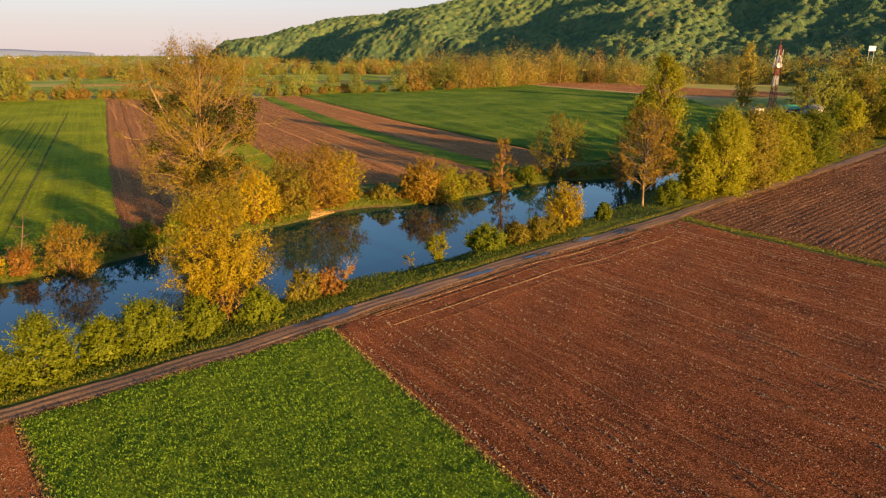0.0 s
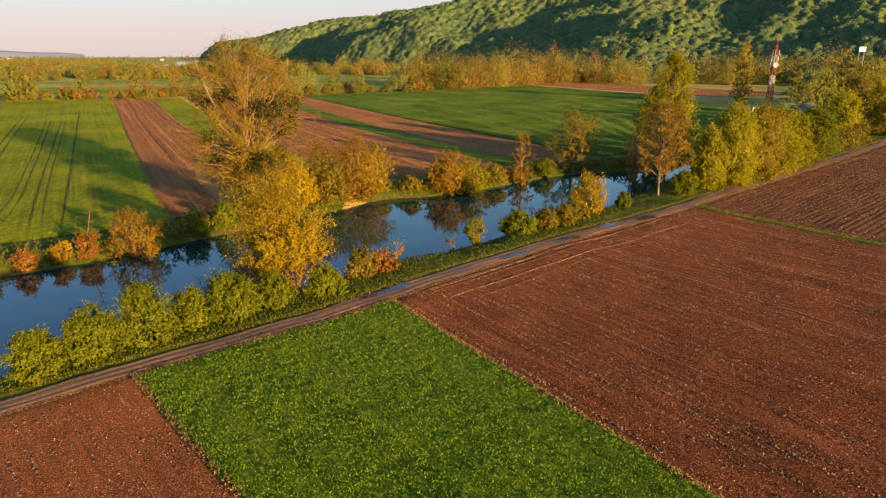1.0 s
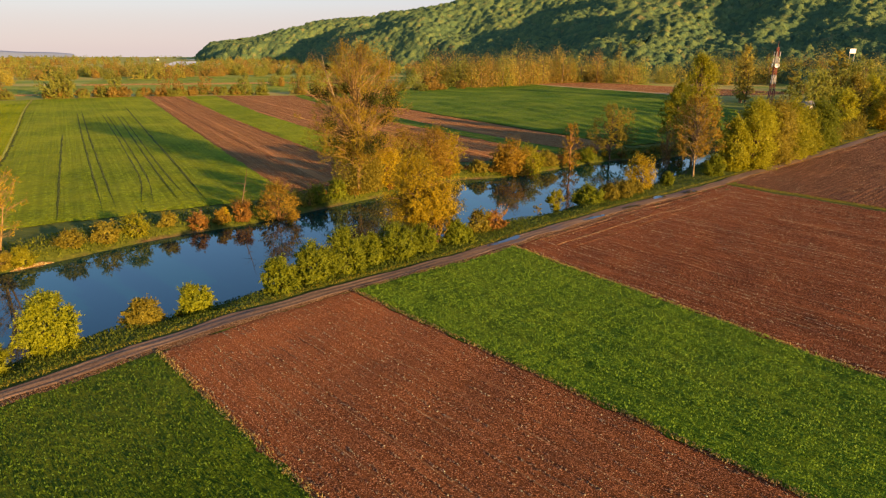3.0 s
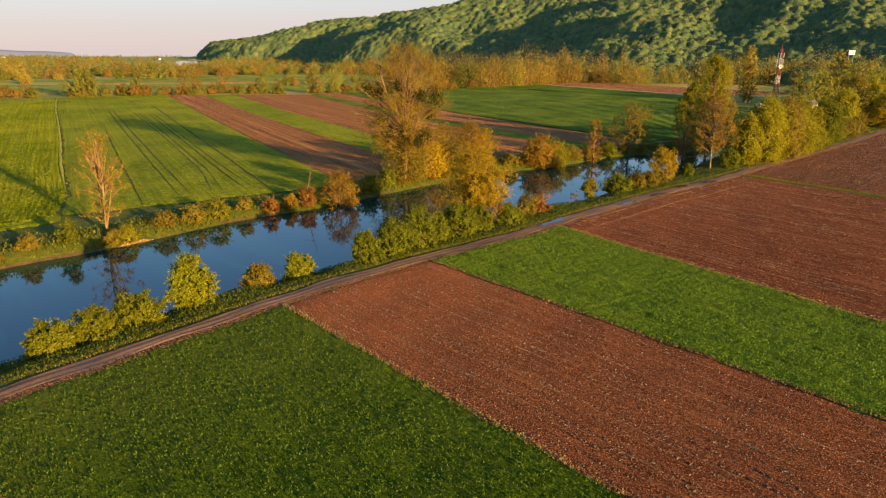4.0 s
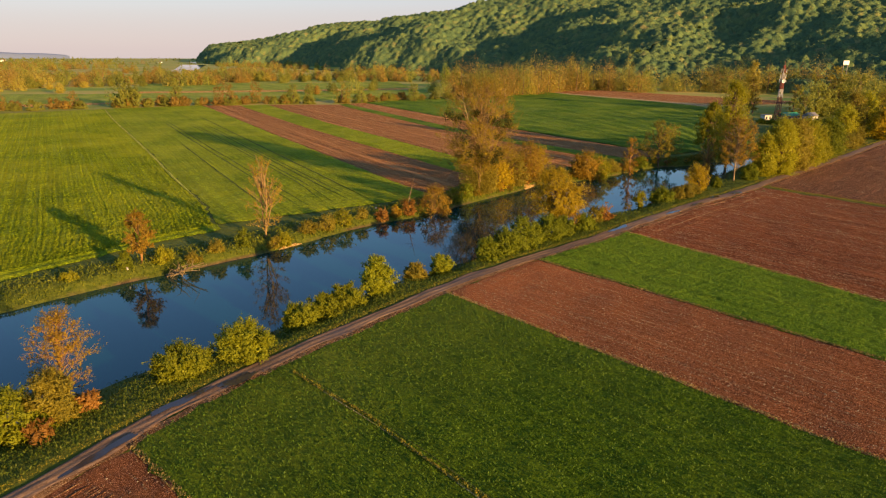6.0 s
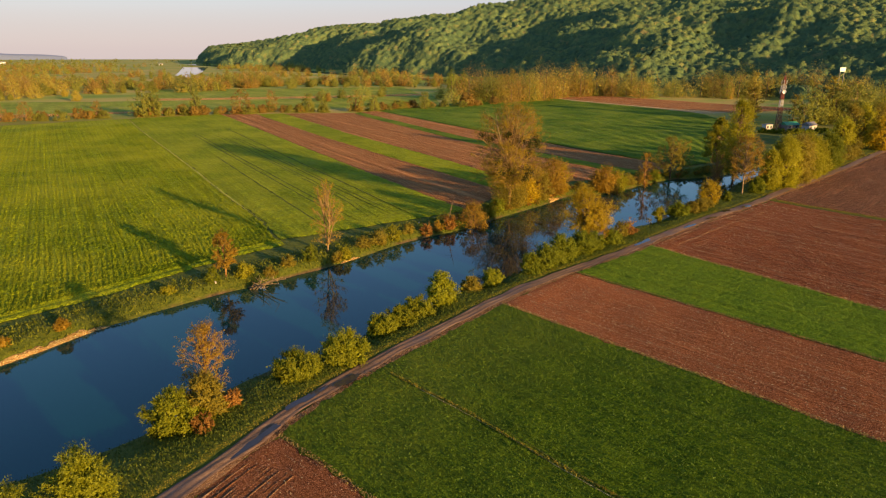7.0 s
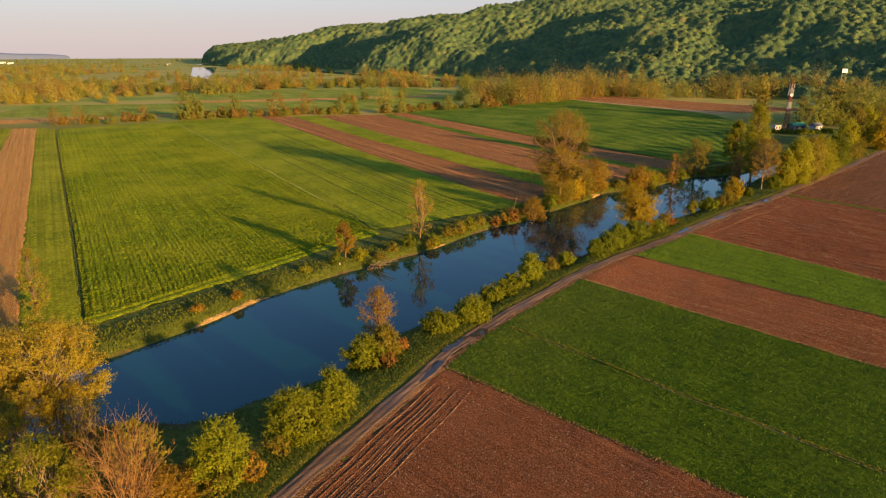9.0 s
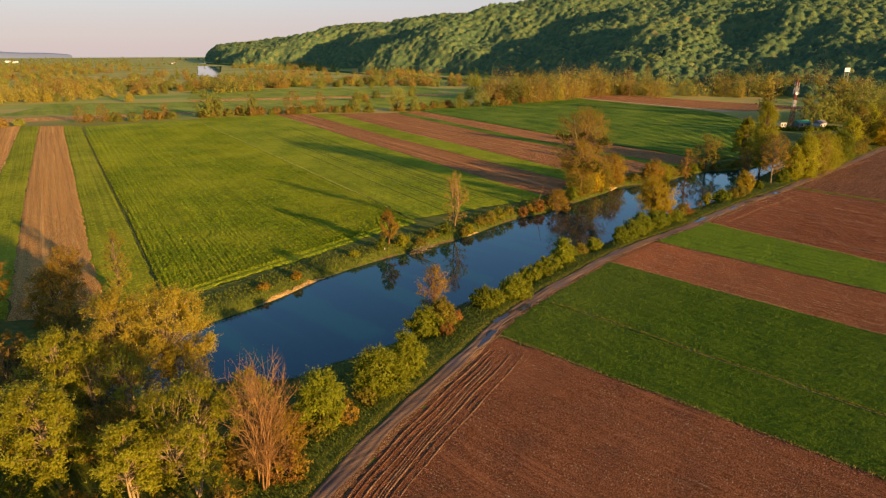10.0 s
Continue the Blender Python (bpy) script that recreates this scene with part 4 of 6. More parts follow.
# ---- far bank ----
FARB = "bushes along the far bank"
plant("bush", (-41.8, 65.6), 6.0, 6.4, "dome", LEAF_RUST, BARK_RUST, "orange-brown twiggy bush by the water", "bush", 200, tips=70, per=36, size=0.14, spread=0.10, stems=7, twigs=3, group=FARB)
for i, (x, y, h, w, leaf) in enumerate([(-46.5, 64.4, 2.4, 3.2, LEAF_PINK), (-51.3, 60.4, 2.0, 3.0, LEAF_PINK), (-49.0, 62.8, 1.8, 2.4, LEAF_RUST), (-54.8, 59.0, 1.6, 2.6, LEAF_OLIVE), (-57.5, 55.8, 2.9, 3.6, LEAF_LIME), (-60.0, 53.0, 2.8, 3.4, LEAF_OLIVE),
                                        (-62.4, 49.9, 2.1, 3.0, LEAF_OLIVE), (-65.2, 45.2, 2.5, 2.8, LEAF_LIME), (-66.6, 43.6, 2.0, 2.4, LEAF_OLIVE), (-70.6, 41.6, 2.8, 2.4, LEAF_GREEN), (-73.6, 38.6, 1.6, 2.8, LEAF_OLIVE),
                                        (-76.0, 35.4, 1.5, 2.4, LEAF_OLIVE), (-79.6, 33.8, 2.2, 3.0, LEAF_LIME), (-35.5, 77.6, 2.6, 4.0, LEAF_GREEN), (-38.0, 74.5, 2.6, 4.0, LEAF_GREEN), (-83.6, 31.0, 2.2, 2.6, LEAF_GREEN),
                                        (-88.5, 26.5, 0.9, 2.2, LEAF_LIME), (-97.3, 14.0, 1.2, 2.2, LEAF_RUST), (-101.5, 8.6, 0.9, 2.4, LEAF_RUST)]):
    plant("bush", (x, y), h, w, "dome", leaf, BARK, "low scrub bush at the far bank", "bush", 210 + i, tips=int(12 + 4 * w), per=45, size=0.14, stems=4, group=FARB)
for i, (x, y, h, w, leaf) in enumerate([(-31.5, 83.6, 4.2, 5.5, LEAF_OLIVE), (-28.0, 87.2, 5.6, 6.5, LEAF_GOLD), (-24.2, 91.0, 6.2, 6.5, LEAF_OLIVE), (-20.5, 95.0, 8.2, 7.5, LEAF_RUST), (-18.0, 98.6, 6.6, 6.0, LEAF_GOLD), (-25.6, 94.6, 7.4, 6.0, LEAF_RUST),
                                        (-5.2, 101.2, 5.8, 6.0, LEAF_RUST), (-2.0, 103.4, 5.0, 5.6, LEAF_LIME), (-7.6, 101.4, 4.4, 4.0, LEAF_RUST), (2.5, 108.4, 2.4, 4.0, LEAF_OLIVE), (-12.0, 99.6, 1.8, 3.2, LEAF_OLIVE), (12.0, 116.6, 2.2, 4.0, LEAF_GREEN)]):
    plant("bush", (x, y), 1.14 * h, 1.18 * w, "dome", leaf, BARK_RUST, "golden brown willow scrub on the far bank", "bush", 240 + i, tips=int(22 + 7 * w), per=46, size=0.16, spread=0.10, stems=6, twigs=1, group=FARB)
brng = np.random.RandomState(19)
for i, t in enumerate(np.linspace(0.40, 0.60, 46)):       # a ragged line of low scrub along the water
    a, b = polyline(FAR_BANK, [t + brng.uniform(-0.002, 0.002), t + 0.004])
    d = (b - a) / np.linalg.norm(b - a)
    o = brng.uniform(0.8, 3.0)
    h = brng.uniform(0.8, 2.3)
    plant("bush", (a[0] - d[1] * o, a[1] + d[0] * o), h, h * brng.uniform(1.1, 1.9), "dome", (LEAF_RUST, LEAF_OLIVE, LEAF_GOLD, LEAF_PINK, LEAF_OLIVE)[brng.randint(5)], BARK_RUST, "low ragged scrub at the far bank", "bush", 750 + i,
          tips=16, per=36, size=0.12, stems=5, twigs=2, group=FARB)
plant("tree", (7.4, 109.0), 9.8, 4.2, "column", LEAF_RUST, BARK_RUST, "slender rust-brown conifer-shaped tree at the bank", "tree", 260, tips=70, per=30, size=0.14, spread=0.06, twigs=3)
plant("willow_tree", (18.0, 119.5), 11.6, 9.6, "egg", LEAF_OLIVE, BARK, "olive green willow on the far bank", "tree", 261, tips=110, per=42, size=0.16, spread=0.065, twigs=1)
plant("tree", (-82.2, 33.4), 6.8, 3.8, "egg", LEAF_RUST, BARK_RUST, "thin orange-brown sapling tree at the bank", "tree", 262, tips=65, per=44, size=0.14, spread=0.08, twigs=4, stems=2)
plant("tree", (-124.2, 6.6), 10.2, 3.8, "column", LEAF_OLIVE, BARK, "slim olive gold tree on the far bank", "tree", 263, tips=60, per=34, size=0.14, spread=0.07, twigs=3)


def snag(at, h, lean, seed, label):
    rng = np.random.RandomState(seed)
    s = Shape()
    top = np.array((*lean, h))
    pts = curve3(np.array((0, 0, -0.3)), top, np.array((0.15, 0.1, 0)), 7)
    s.tube(pts, np.linspace(0.10, 0.02, 7), 7)
    for k in range(13):
        f = rng.uniform(0.3, 0.95)
        o = pts[int(f * 6)]
        s.tube(curve3(o, o + np.array((*rng.normal(0, 0.75, 2), rng.uniform(0.1, 0.8))), np.zeros(3), 3), (0.035, 0.02, 0.006), 4)
    t = thing("dead_snag", (*at, gz(*at)), label, "dead tree")
    solid("trunk", s.mesh("snag"), BARK, t)


snag((-47.2, 64.8), 6.8, (1.6, 0.4), 7, "leaning bare grey snag at the water's edge")


BARK_GOLD = bark_material("bark_sunlit", (0.15, 0.095, 0.042), (0.38, 0.250, 0.110))
LEAF_TWIG = leaf_material("leaf_catkin", (0.265, 0.185, 0.017), (0.480, 0.340, 0.036))
plant("tree", (-68.3, 46.4), 12.6, 5.8, "column", LEAF_TWIG, BARK_GOLD, "tall half-bare tree with a pale trunk and upright limbs", "tree", 265, tips=80, per=24, size=0.11, spread=0.05, twigs=6, stems=3, trunk_r=0.17)


def mistletoe_tree(at, h, w, seed):
    """The tall old poplar: bare forked limbs in its top, ivy and mistletoe lower down."""
    rng = np.random.RandomState(seed)
    t = plant("poplar_tree", at, h, w, "egg", LEAF_TWIG, BARK_GOLD, "tall old poplar with bare pale limbs and dark mistletoe", "tree", seed, tips=240, per=66, size=0.130, spread=0.052, twigs=4, trunk_r=0.36)
    for k in range(7):
        a = 0.4 + 0.9 * k + rng.uniform(-0.3, 0.3)
        reach = w * rng.uniform(0.20, 0.44)
        o = np.array((0, 0, h * rng.uniform(0.30, 0.52)))
        p = np.array((reach * math.cos(a), reach * math.sin(a), h * rng.uniform(0.72, 0.96)))
        s = Shape()
        limb = curve3(o, p, np.array((0.35 * p[0], 0.35 * p[1], -0.10 * h)), 9)
        limb[1:-1] += rng.normal(0, 0.16, (7, 3))
        s.tube(limb, np.linspace(0.17, 0.04, 9), 6)
        for j in (3, 4, 5, 6, 7):
            q = limb[j] + rng.normal(0, 1, 3) * (1.3, 1.3, 0.4) + (0, 0, 1.3)
            s.tube(curve3(limb[j], q, rng.normal(0, 0.2, 3), 4), np.linspace(0.06, 0.015, 4), 4)
        solid("limb", s.mesh("limb"), BARK_TAN, t, "bare pale forked limb")
    dark = Shape()
    for k in range(30):
        a, r = rng.uniform(0, 2 * np.pi), w * 0.42 * math.sqrt(rng.uniform(0, 1))
        c = np.array((r * math.cos(a), r * math.sin(a), h * rng.uniform(0.34, 0.72)))
        if k < 5:
            c = np.array((r * math.cos(a), r * math.sin(a), h * rng.uniform(0.7, 0.94)))
        n = 220 if k >= 5 else 110
        off = rng.normal(0, 1, (n, 3))
        off = off / np.linalg.norm(off, axis=1)[:, None] * rng.uniform(0.3, 1.0, (n, 1)) * (1.25 if k >= 5 else 0.6)
        dark.leaves(c + off, 0.19, rng, off)
    solid("mistletoe", dark.mesh("mistletoe"), LEAF_DARK, t, "dark evergreen mistletoe balls", smooth=False)
    ivy = Shape()
    C = envelope("dome", rng, 9000) * (w * 0.55, w * 0.55, h * 0.45)
    ivy.leaves(C, 0.17, rng, C / w)
    solid("ivy", ivy.mesh("ivy"), LEAF_OLIVE, t, "golden olive ivy round the lower trunk", smooth=False)


mistletoe_tree((-32.6, 81.6), 22.4, 15.8, 270)


def fallen_branches(at):
    rng = np.random.RandomState(4)
    s = Shape()
    for k in range(11):
        d = np.array((rng.uniform(0.8, 5.0), rng.uniform(-4.0, 0.4), rng.uniform(-0.1, 1.9)))
        o = np.array((rng.normal(0, 0.5), rng.normal(0, 0.4), 0.1))
        limb = curve3(o, o + d, np.array((0, 0, 0.4)), 5)
        s.tube(limb, np.linspace(0.13, 0.03, 5), 5)
        for j in range(4):
            q = limb[2 + j % 3]
            s.tube(curve3(q, q + rng.normal(0, 0.7, 3) + (0, 0, 0.3), np.zeros(3), 3), (0.05, 0.03, 0.012), 4)
    t = thing("fallen_branch", (*at, WATER_Z), "fallen brown branches lying in the water", "branch")
    solid("limbs", s.mesh("fallen"), BARK_TAN, t)


fallen_branches((-77.6, 31.4))

# ---- wood in the bend, closest to the camera at the end ----
WOOD = "trees in the river bend"
BARE = [(-107.5, -33.5, 8.5), (-103.0, -31.5, 7.5), (-98.5, -29.5, 7.0), (-114.5, -34.5, 9.0), (-117.5, -29.5, 8.0), (-110.5, -29.0, 7.5)]
plant("tree", (-103.4, -24.6), 13.2, 9.2, "egg", LEAF_PALE, BARK_STEM, "golden yellow spring tree with pale stems", "tree", 300, tips=130, per=96, size=0.123, spread=0.06, stems=2, twigs=4, trunk_r=0.17, group=WOOD)
plant("tree", (-108.5, -25.8), 13.4, 8.4, "egg", LEAF_PALE, BARK_STEM, "golden yellow spring tree with pale stems", "tree", 301, tips=120, per=92, size=0.123, spread=0.06, stems=2, twigs=4, trunk_r=0.17, group=WOOD)
plant("tree", (-112.0, -32.0), 10.8, 7.0, "egg", LEAF_LIME, BARK_STEM, "yellow-green spring tree with pale stems", "tree", 302, tips=90, per=115, size=0.129, spread=0.065, twigs=4, trunk_r=0.17, group=WOOD)
plant("tree", (-107.5, -42.0), 9.6, 7.6, "egg", LEAF_LIME, BARK_STEM, "fresh lime green tree with a slanting stem", "tree", 303, tips=95, per=141, size=0.129, spread=0.065, twigs=4, trunk_r=0.17, lean=(-1.5, 0.5), group=WOOD)
plant("tree", (-99.0, -45.5), 8.6, 5.2, "egg", LEAF_LIME, BARK_STEM, "small pale lime tree with upright sprays", "tree", 304, tips=70, per=141, size=0.121, spread=0.075, stems=3, twigs=4, trunk_r=0.17, group=WOOD)
plant("tree", (-94.6, -43.6), 11.2, 7.8, "egg", LEAF_LIME, BARK_STEM, "fresh green tree with pale forked stems", "tree", 305, tips=90, per=100, size=0.129, spread=0.06, stems=2, twigs=4, trunk_r=0.17, group=WOOD)
plant("tree", (-88.6, -42.4), 12.2, 9.2, "fan", LEAF_PINK, BARK_RUST, "bare red-brown tree with many upright stems", "tree", 306, tips=130, per=14, size=0.07, spread=0.06, stems=7, twigs=9, group=WOOD)
plant("tree", (-118.8, -31.6), 11.0, 5.4, "fan", LEAF_RUST, BARK_RUST, "bare rust-brown tree with several stems", "tree", 307, tips=80, per=4, size=0.18, spread=0.06, stems=3, twigs=7, group=WOOD)
plant("tree", (-123.0, -24.0), 9.0, 6.0, "egg", LEAF_RUST, BARK, "half-bare brown tree in the river bend", "tree", 308, tips=70, per=70, size=0.14, spread=0.06, twigs=6, group=WOOD)
plant("tree", (-113.0, -47.0), 7.0, 5.4, "egg", LEAF_OLIVE, BARK, "half-bare olive tree in the river bend", "tree", 309, tips=70, per=40, size=0.14, spread=0.06, twigs=5, group=WOOD)
plant("tree", (-128.5, -4.0), 9.6, 8.0, "dome", LEAF_RUST, BARK, "half-bare brown thicket on the bank", "tree", 310, tips=80, per=70, size=0.14, spread=0.07, stems=5, twigs=6, group=WOOD)
plant("tree", (-138.0, -10.0), 9.0, 7.0, "dome", LEAF_RUST, BARK, "half-bare brown thicket on the bank", "tree", 311, tips=80, per=70, size=0.14, spread=0.07, stems=5, twigs=6, group=WOOD)
plant("tree", (-128.0, -40.0), 10.0, 7.0, "egg", LEAF_OLIVE, BARK, "half-bare olive tree in the river bend", "tree", 312, tips=80, per=38, size=0.14, spread=0.06, twigs=5, group=WOOD)
plant("tree", (-104.0, -52.0), 4.8, 5.0, "egg", LEAF_GREEN, BARK, "young fresh green tree near the track", "tree", 313, tips=70, per=45, size=0.15, spread=0.07, twigs=2, group=WOOD)
for i, (x, y, h, w, leaf, per) in enumerate([(-92.5, -33, 6.5, 5, LEAF_OLIVE, 30), (-115, -39, 8, 6, LEAF_LIME, 30), (-120, -45, 6.5, 5, LEAF_RUST, 14), (-111, -53, 5.6, 6, LEAF_LIME, 30), (-97, -52, 4.4, 5, LEAF_LIME, 34),
                                        (-126, -33, 8, 6, LEAF_RUST, 16), (-135, -20, 9, 6, LEAF_RUST, 12), (-90.5, -48.5, 4.2, 4.4, LEAF_RUST, 20), (-131, 4, 8.5, 6, LEAF_RUST, 34), (-140, -1, 9, 6.5, LEAF_RUST, 34), (-121.5, -14.5, 6, 5, LEAF_OLIVE, 22), (-146, 4, 8, 5, LEAF_RUST, 12)]):
    plant("tree", (x, y), h, w, "egg", leaf, BARK_TAN if leaf is not LEAF_RUST else BARK_RUST, "young spring tree in the river bend", "tree", 330 + i, tips=70, per=per, size=0.16, spread=0.07, stems=2, twigs=3, group=WOOD)
for i, (x, y, h, w, leaf) in enumerate([(-95, -37, 2.2, 4, LEAF_RUST), (-89.5, -37.5, 2.6, 3.6, LEAF_RUST), (-86.8, -40.5, 2.4, 3.4, LEAF_RUST), (-100, -28, 2.4, 4, LEAF_RUST), (-107, -31, 2.6, 4, LEAF_GREEN), (-114, -28, 2.4, 4, LEAF_RUST), (-97.5, -41, 2.4, 4, LEAF_GREEN),
                                        (-104, -46, 2.6, 4, LEAF_RUST), (-92, -46, 2.4, 4, LEAF_OLIVE), (-110, -44, 2.6, 4, LEAF_GREEN), (-82.5, -31.0, 2.2, 3, LEAF_RUST), (-81.0, -28.0, 2.0, 2.6, LEAF_OLIVE), (-117, -36, 2.6, 4, LEAF_RUST), (-71.5, -9.0, 1.6, 2.4, LEAF_PINK), (-70.0, -4.8, 1.5, 2.2, LEAF_PINK)]):
    plant("bush", (x, y), h, w, "dome", leaf, BARK_RUST, "low undergrowth scrub under the trees", "bush", 360 + i, tips=26, per=26, size=0.16, stems=5, twigs=2, group="undergrowth in the river bend")
wrng = np.random.RandomState(88)
for i in range(34):
    p = (wrng.uniform(-128, -84), wrng.uniform(-56, -27))
    if dist_to(ROAD, np.array([p[0]]), np.array([p[1]]))[0] < 4.5 or inside(RIVER, np.array([p[0]]), np.array([p[1]]))[0]:
        continue
    plant("bush", p, wrng.uniform(1.2, 3.0), wrng.uniform(2.4, 4.6), "dome", (LEAF_RUST, LEAF_OLIVE, LEAF_RUST, LEAF_PINK)[i % 4], BARK_RUST, "low rusty undergrowth scrub under the trees", "bush", 600 + i, tips=24, per=24, size=0.13, stems=5, twigs=3, group="undergrowth in the river bend")
for i, (x, y, h) in enumerate(BARE):
    plant("tree", (x, y), h, 0.5 * h, "fan", LEAF_OLIVE, BARK_TAN, "half-bare brown tree with pale stems in the river bend", "tree", 640 + i, tips=60, per=8, size=0.13, spread=0.07, stems=3, twigs=6, group=WOOD)
for i, (x, y, h, w, leaf) in enumerate([(-115.5, -22.5, 6.8, 6.4, LEAF_PALE), (-110.2, -24.0, 6.2, 6.0, LEAF_RUST), (-101.6, -26.6, 6.6, 5.6, LEAF_GOLD),
                                        (-104.8, -32.9, 8.4, 5.8, LEAF_LIME), (-104.4, -38.4, 5.2, 5.4, LEAF_RUST), (-120.5, -14.0, 6.4, 5.6, LEAF_RUST)]):
    plant("tree", (x, y), h, w, "egg", leaf, BARK_STEM, "young golden-green tree filling the bend's thicket", "tree", 680 + i, tips=70, per=46, size=0.12, spread=0.10, stems=3, twigs=4, group=WOOD)
plant("bush", (-103.0, -35.0), 3.2, 5.0, "dome", LEAF_GREEN, BARK, "dark green undergrowth bush", "bush", 314, tips=36, per=50, size=0.15, stems=5)
plant("bush", (-91.5, -40.5), 3.0, 4.0, "dome", LEAF_RUST, BARK_RUST, "rusty undergrowth bush below bare trees", "bush", 315, tips=36, per=30, size=0.14, stems=5, twigs=2)
plant("bush", (-110.5, -37.0), 3.0, 5.0, "dome", LEAF_GREEN, BARK, "dark green undergrowth bush", "bush", 316, tips=36, per=50, size=0.15, stems=5)

# ---- distant hedges and woods ----
protos = []
for i, (h, w, form, leaf, bark, per, tw) in enumerate([(14, 11, "dome", LEAF_FAR_BROWN, BARK_RUST, 26, 1), (15, 11, "dome", LEAF_FAR_GOLD, BARK, 32, 0), (16, 10, "dome", LEAF_FAR_OLIVE, BARK, 36, 0), (13, 9, "dome", LEAF_FAR_OLIVE, BARK, 34, 0),
                                                  (18, 6, "column", LEAF_FAR_GOLD, BARK, 30, 0), (5, 6, "dome", LEAF_FAR_OLIVE, BARK, 30, 0), (4, 6, "dome", LEAF_FAR_BROWN, BARK, 26, 0), (14, 8, "egg", LEAF_GREEN, BARK, 34, 0)]):
    p = plant("tree" if h > 6 else "bush", (-420 - 12 * i, -300), h, w, form, leaf, bark, "distant spring tree on the flood plain" if h > 6 else "distant low hedge bush on the plain", "tree" if h > 6 else "bush", 400 + i,
              tips=46, per=per + 4, size=0.42, spread=0.11, twigs=tw, group="distant trees", sides=3)
    protos.append((p, h))
frng = np.random.RandomState(77)


def far_tree(x, y, h, kinds):
    p, ph = protos[kinds[frng.randint(len(kinds))]]
    k = h / ph * frng.uniform(0.85, 1.15)
    wd = k * frng.uniform(0.9, 1.2)
    m = Matrix.Translation((x, y, gz(x, y) - 0.1)) @ Matrix.Rotation(frng.uniform(0, 6.28), 4, "Z") @ Matrix.Diagonal((wd, wd, k, 1))
    copy_thing(p, m)


stamps = {k: [] for k in range(8)}


def stamp_tree(x, y, h, kinds):
    k = kinds[frng.randint(len(kinds))]
    sc = h / protos[k][1] * frng.uniform(0.85, 1.15)
    stamps[k].append((x, y, gz(x, y) - 0.1, sc * frng.uniform(0.9, 1.2), sc, frng.uniform(0, 6.28)))


def far_belt(line, n, jitter, h, kinds):
    for t in np.sort(frng.uniform(0, 1, n)):
        x, y = polyline(line, [t])[0]
        stamp_tree(x + frng.normal(0, jitter), y + frng.normal(0, jitter), h * frng.uniform(0.75, 1.2), kinds)


def belt(line, n, jitter, h, kinds):
    for t in np.sort(frng.uniform(0, 1, n)):
        x, y = polyline(line, [t])[0]
        far_tree(x + frng.normal(0, jitter), y + frng.normal(0, jitter), h * frng.uniform(0.75, 1.2), kinds)


belt([(-262, 262), (-205, 290), (-165, 306), (-124, 318), (-92, 326), (-52, 350), (-11, 374)], 90, 3.0, 3.8, [5, 6, 5])
for x, y, h, kinds in [(-262, 262, 8, [0]), (-252, 266, 8.5, [0]), (-226, 285, 7, [0]), (-203, 289, 12, [3]), (-199, 291, 11, [3]), (-181, 303, 10, [2]), (-160, 318, 10, [0]), (-143, 320, 10, [0]), (-121, 316, 10, [2]), (-113, 318, 8, [2]),
                       (-95, 322, 10.5, [1]), (-84, 323, 9, [2]), (-55, 340, 10, [2]), (-28, 364, 6, [6])]:
    far_tree(x, y, 1.25 * h, kinds)
far_belt([(-30, 410), (10, 402), (45, 452)], 40, 6, 21, [0, 0, 1, 2])
far_belt([(-20, 420), (45, 458), (110, 470)], 40, 8, 20, [0, 1, 2, 4])
far_belt([(90, 462), (160, 462), (230, 440), (270, 400)], 60, 9, 18, [2, 3, 1, 1, 0])
far_belt([(-38, 500), (60, 520), (250, 520)], 50, 12, 17, [2, 3, 7])
belt([(112, 262), (116, 274)], 3, 2, 22, [4])
belt([(130, 252), (150, 262), (175, 280)], 10, 4, 19, [2, 3, 4])
far_belt([(150, 240), (200, 300), (260, 370)], 40, 11, 15, [1, 2, 3])
far_belt([(170, 250), (240, 320), (300, 380)], 30, 10, 15, [3, 2, 1])
far_belt([(-430, 350), (-390, 400), (-345, 425)], 34, 12, 13, [1, 2, 3, 1])
far_belt([(-440, 400), (-390, 450), (-350, 470)], 34, 12, 14, [1, 2, 0, 1])
far_belt([(-380, 460), (-300, 560), (-220, 600)], 46, 22, 12, [1, 0, 2, 3])
far_belt([(-260, 600), (-120, 640), (-30, 640)], 46, 22, 12, [0, 2, 3, 1])
far_belt([(-360, 310), (-300, 250), (-285, 215)], 14, 8, 7, [0, 5, 6])


FLUFF = {0: (0.80, LEAF_FAR_BROWN), 1: (0.75, LEAF_FAR_GOLD), 2: (0.65, LEAF_FAR_OLIVE), 3: (0.70, LEAF_FAR_OLIVE),
         4: (0.36, LEAF_FAR_GOLD), 5: (1.2, LEAF_FAR_OLIVE), 6: (1.3, LEAF_FAR_BROWN), 7: (0.6, LEAF_GREEN)}


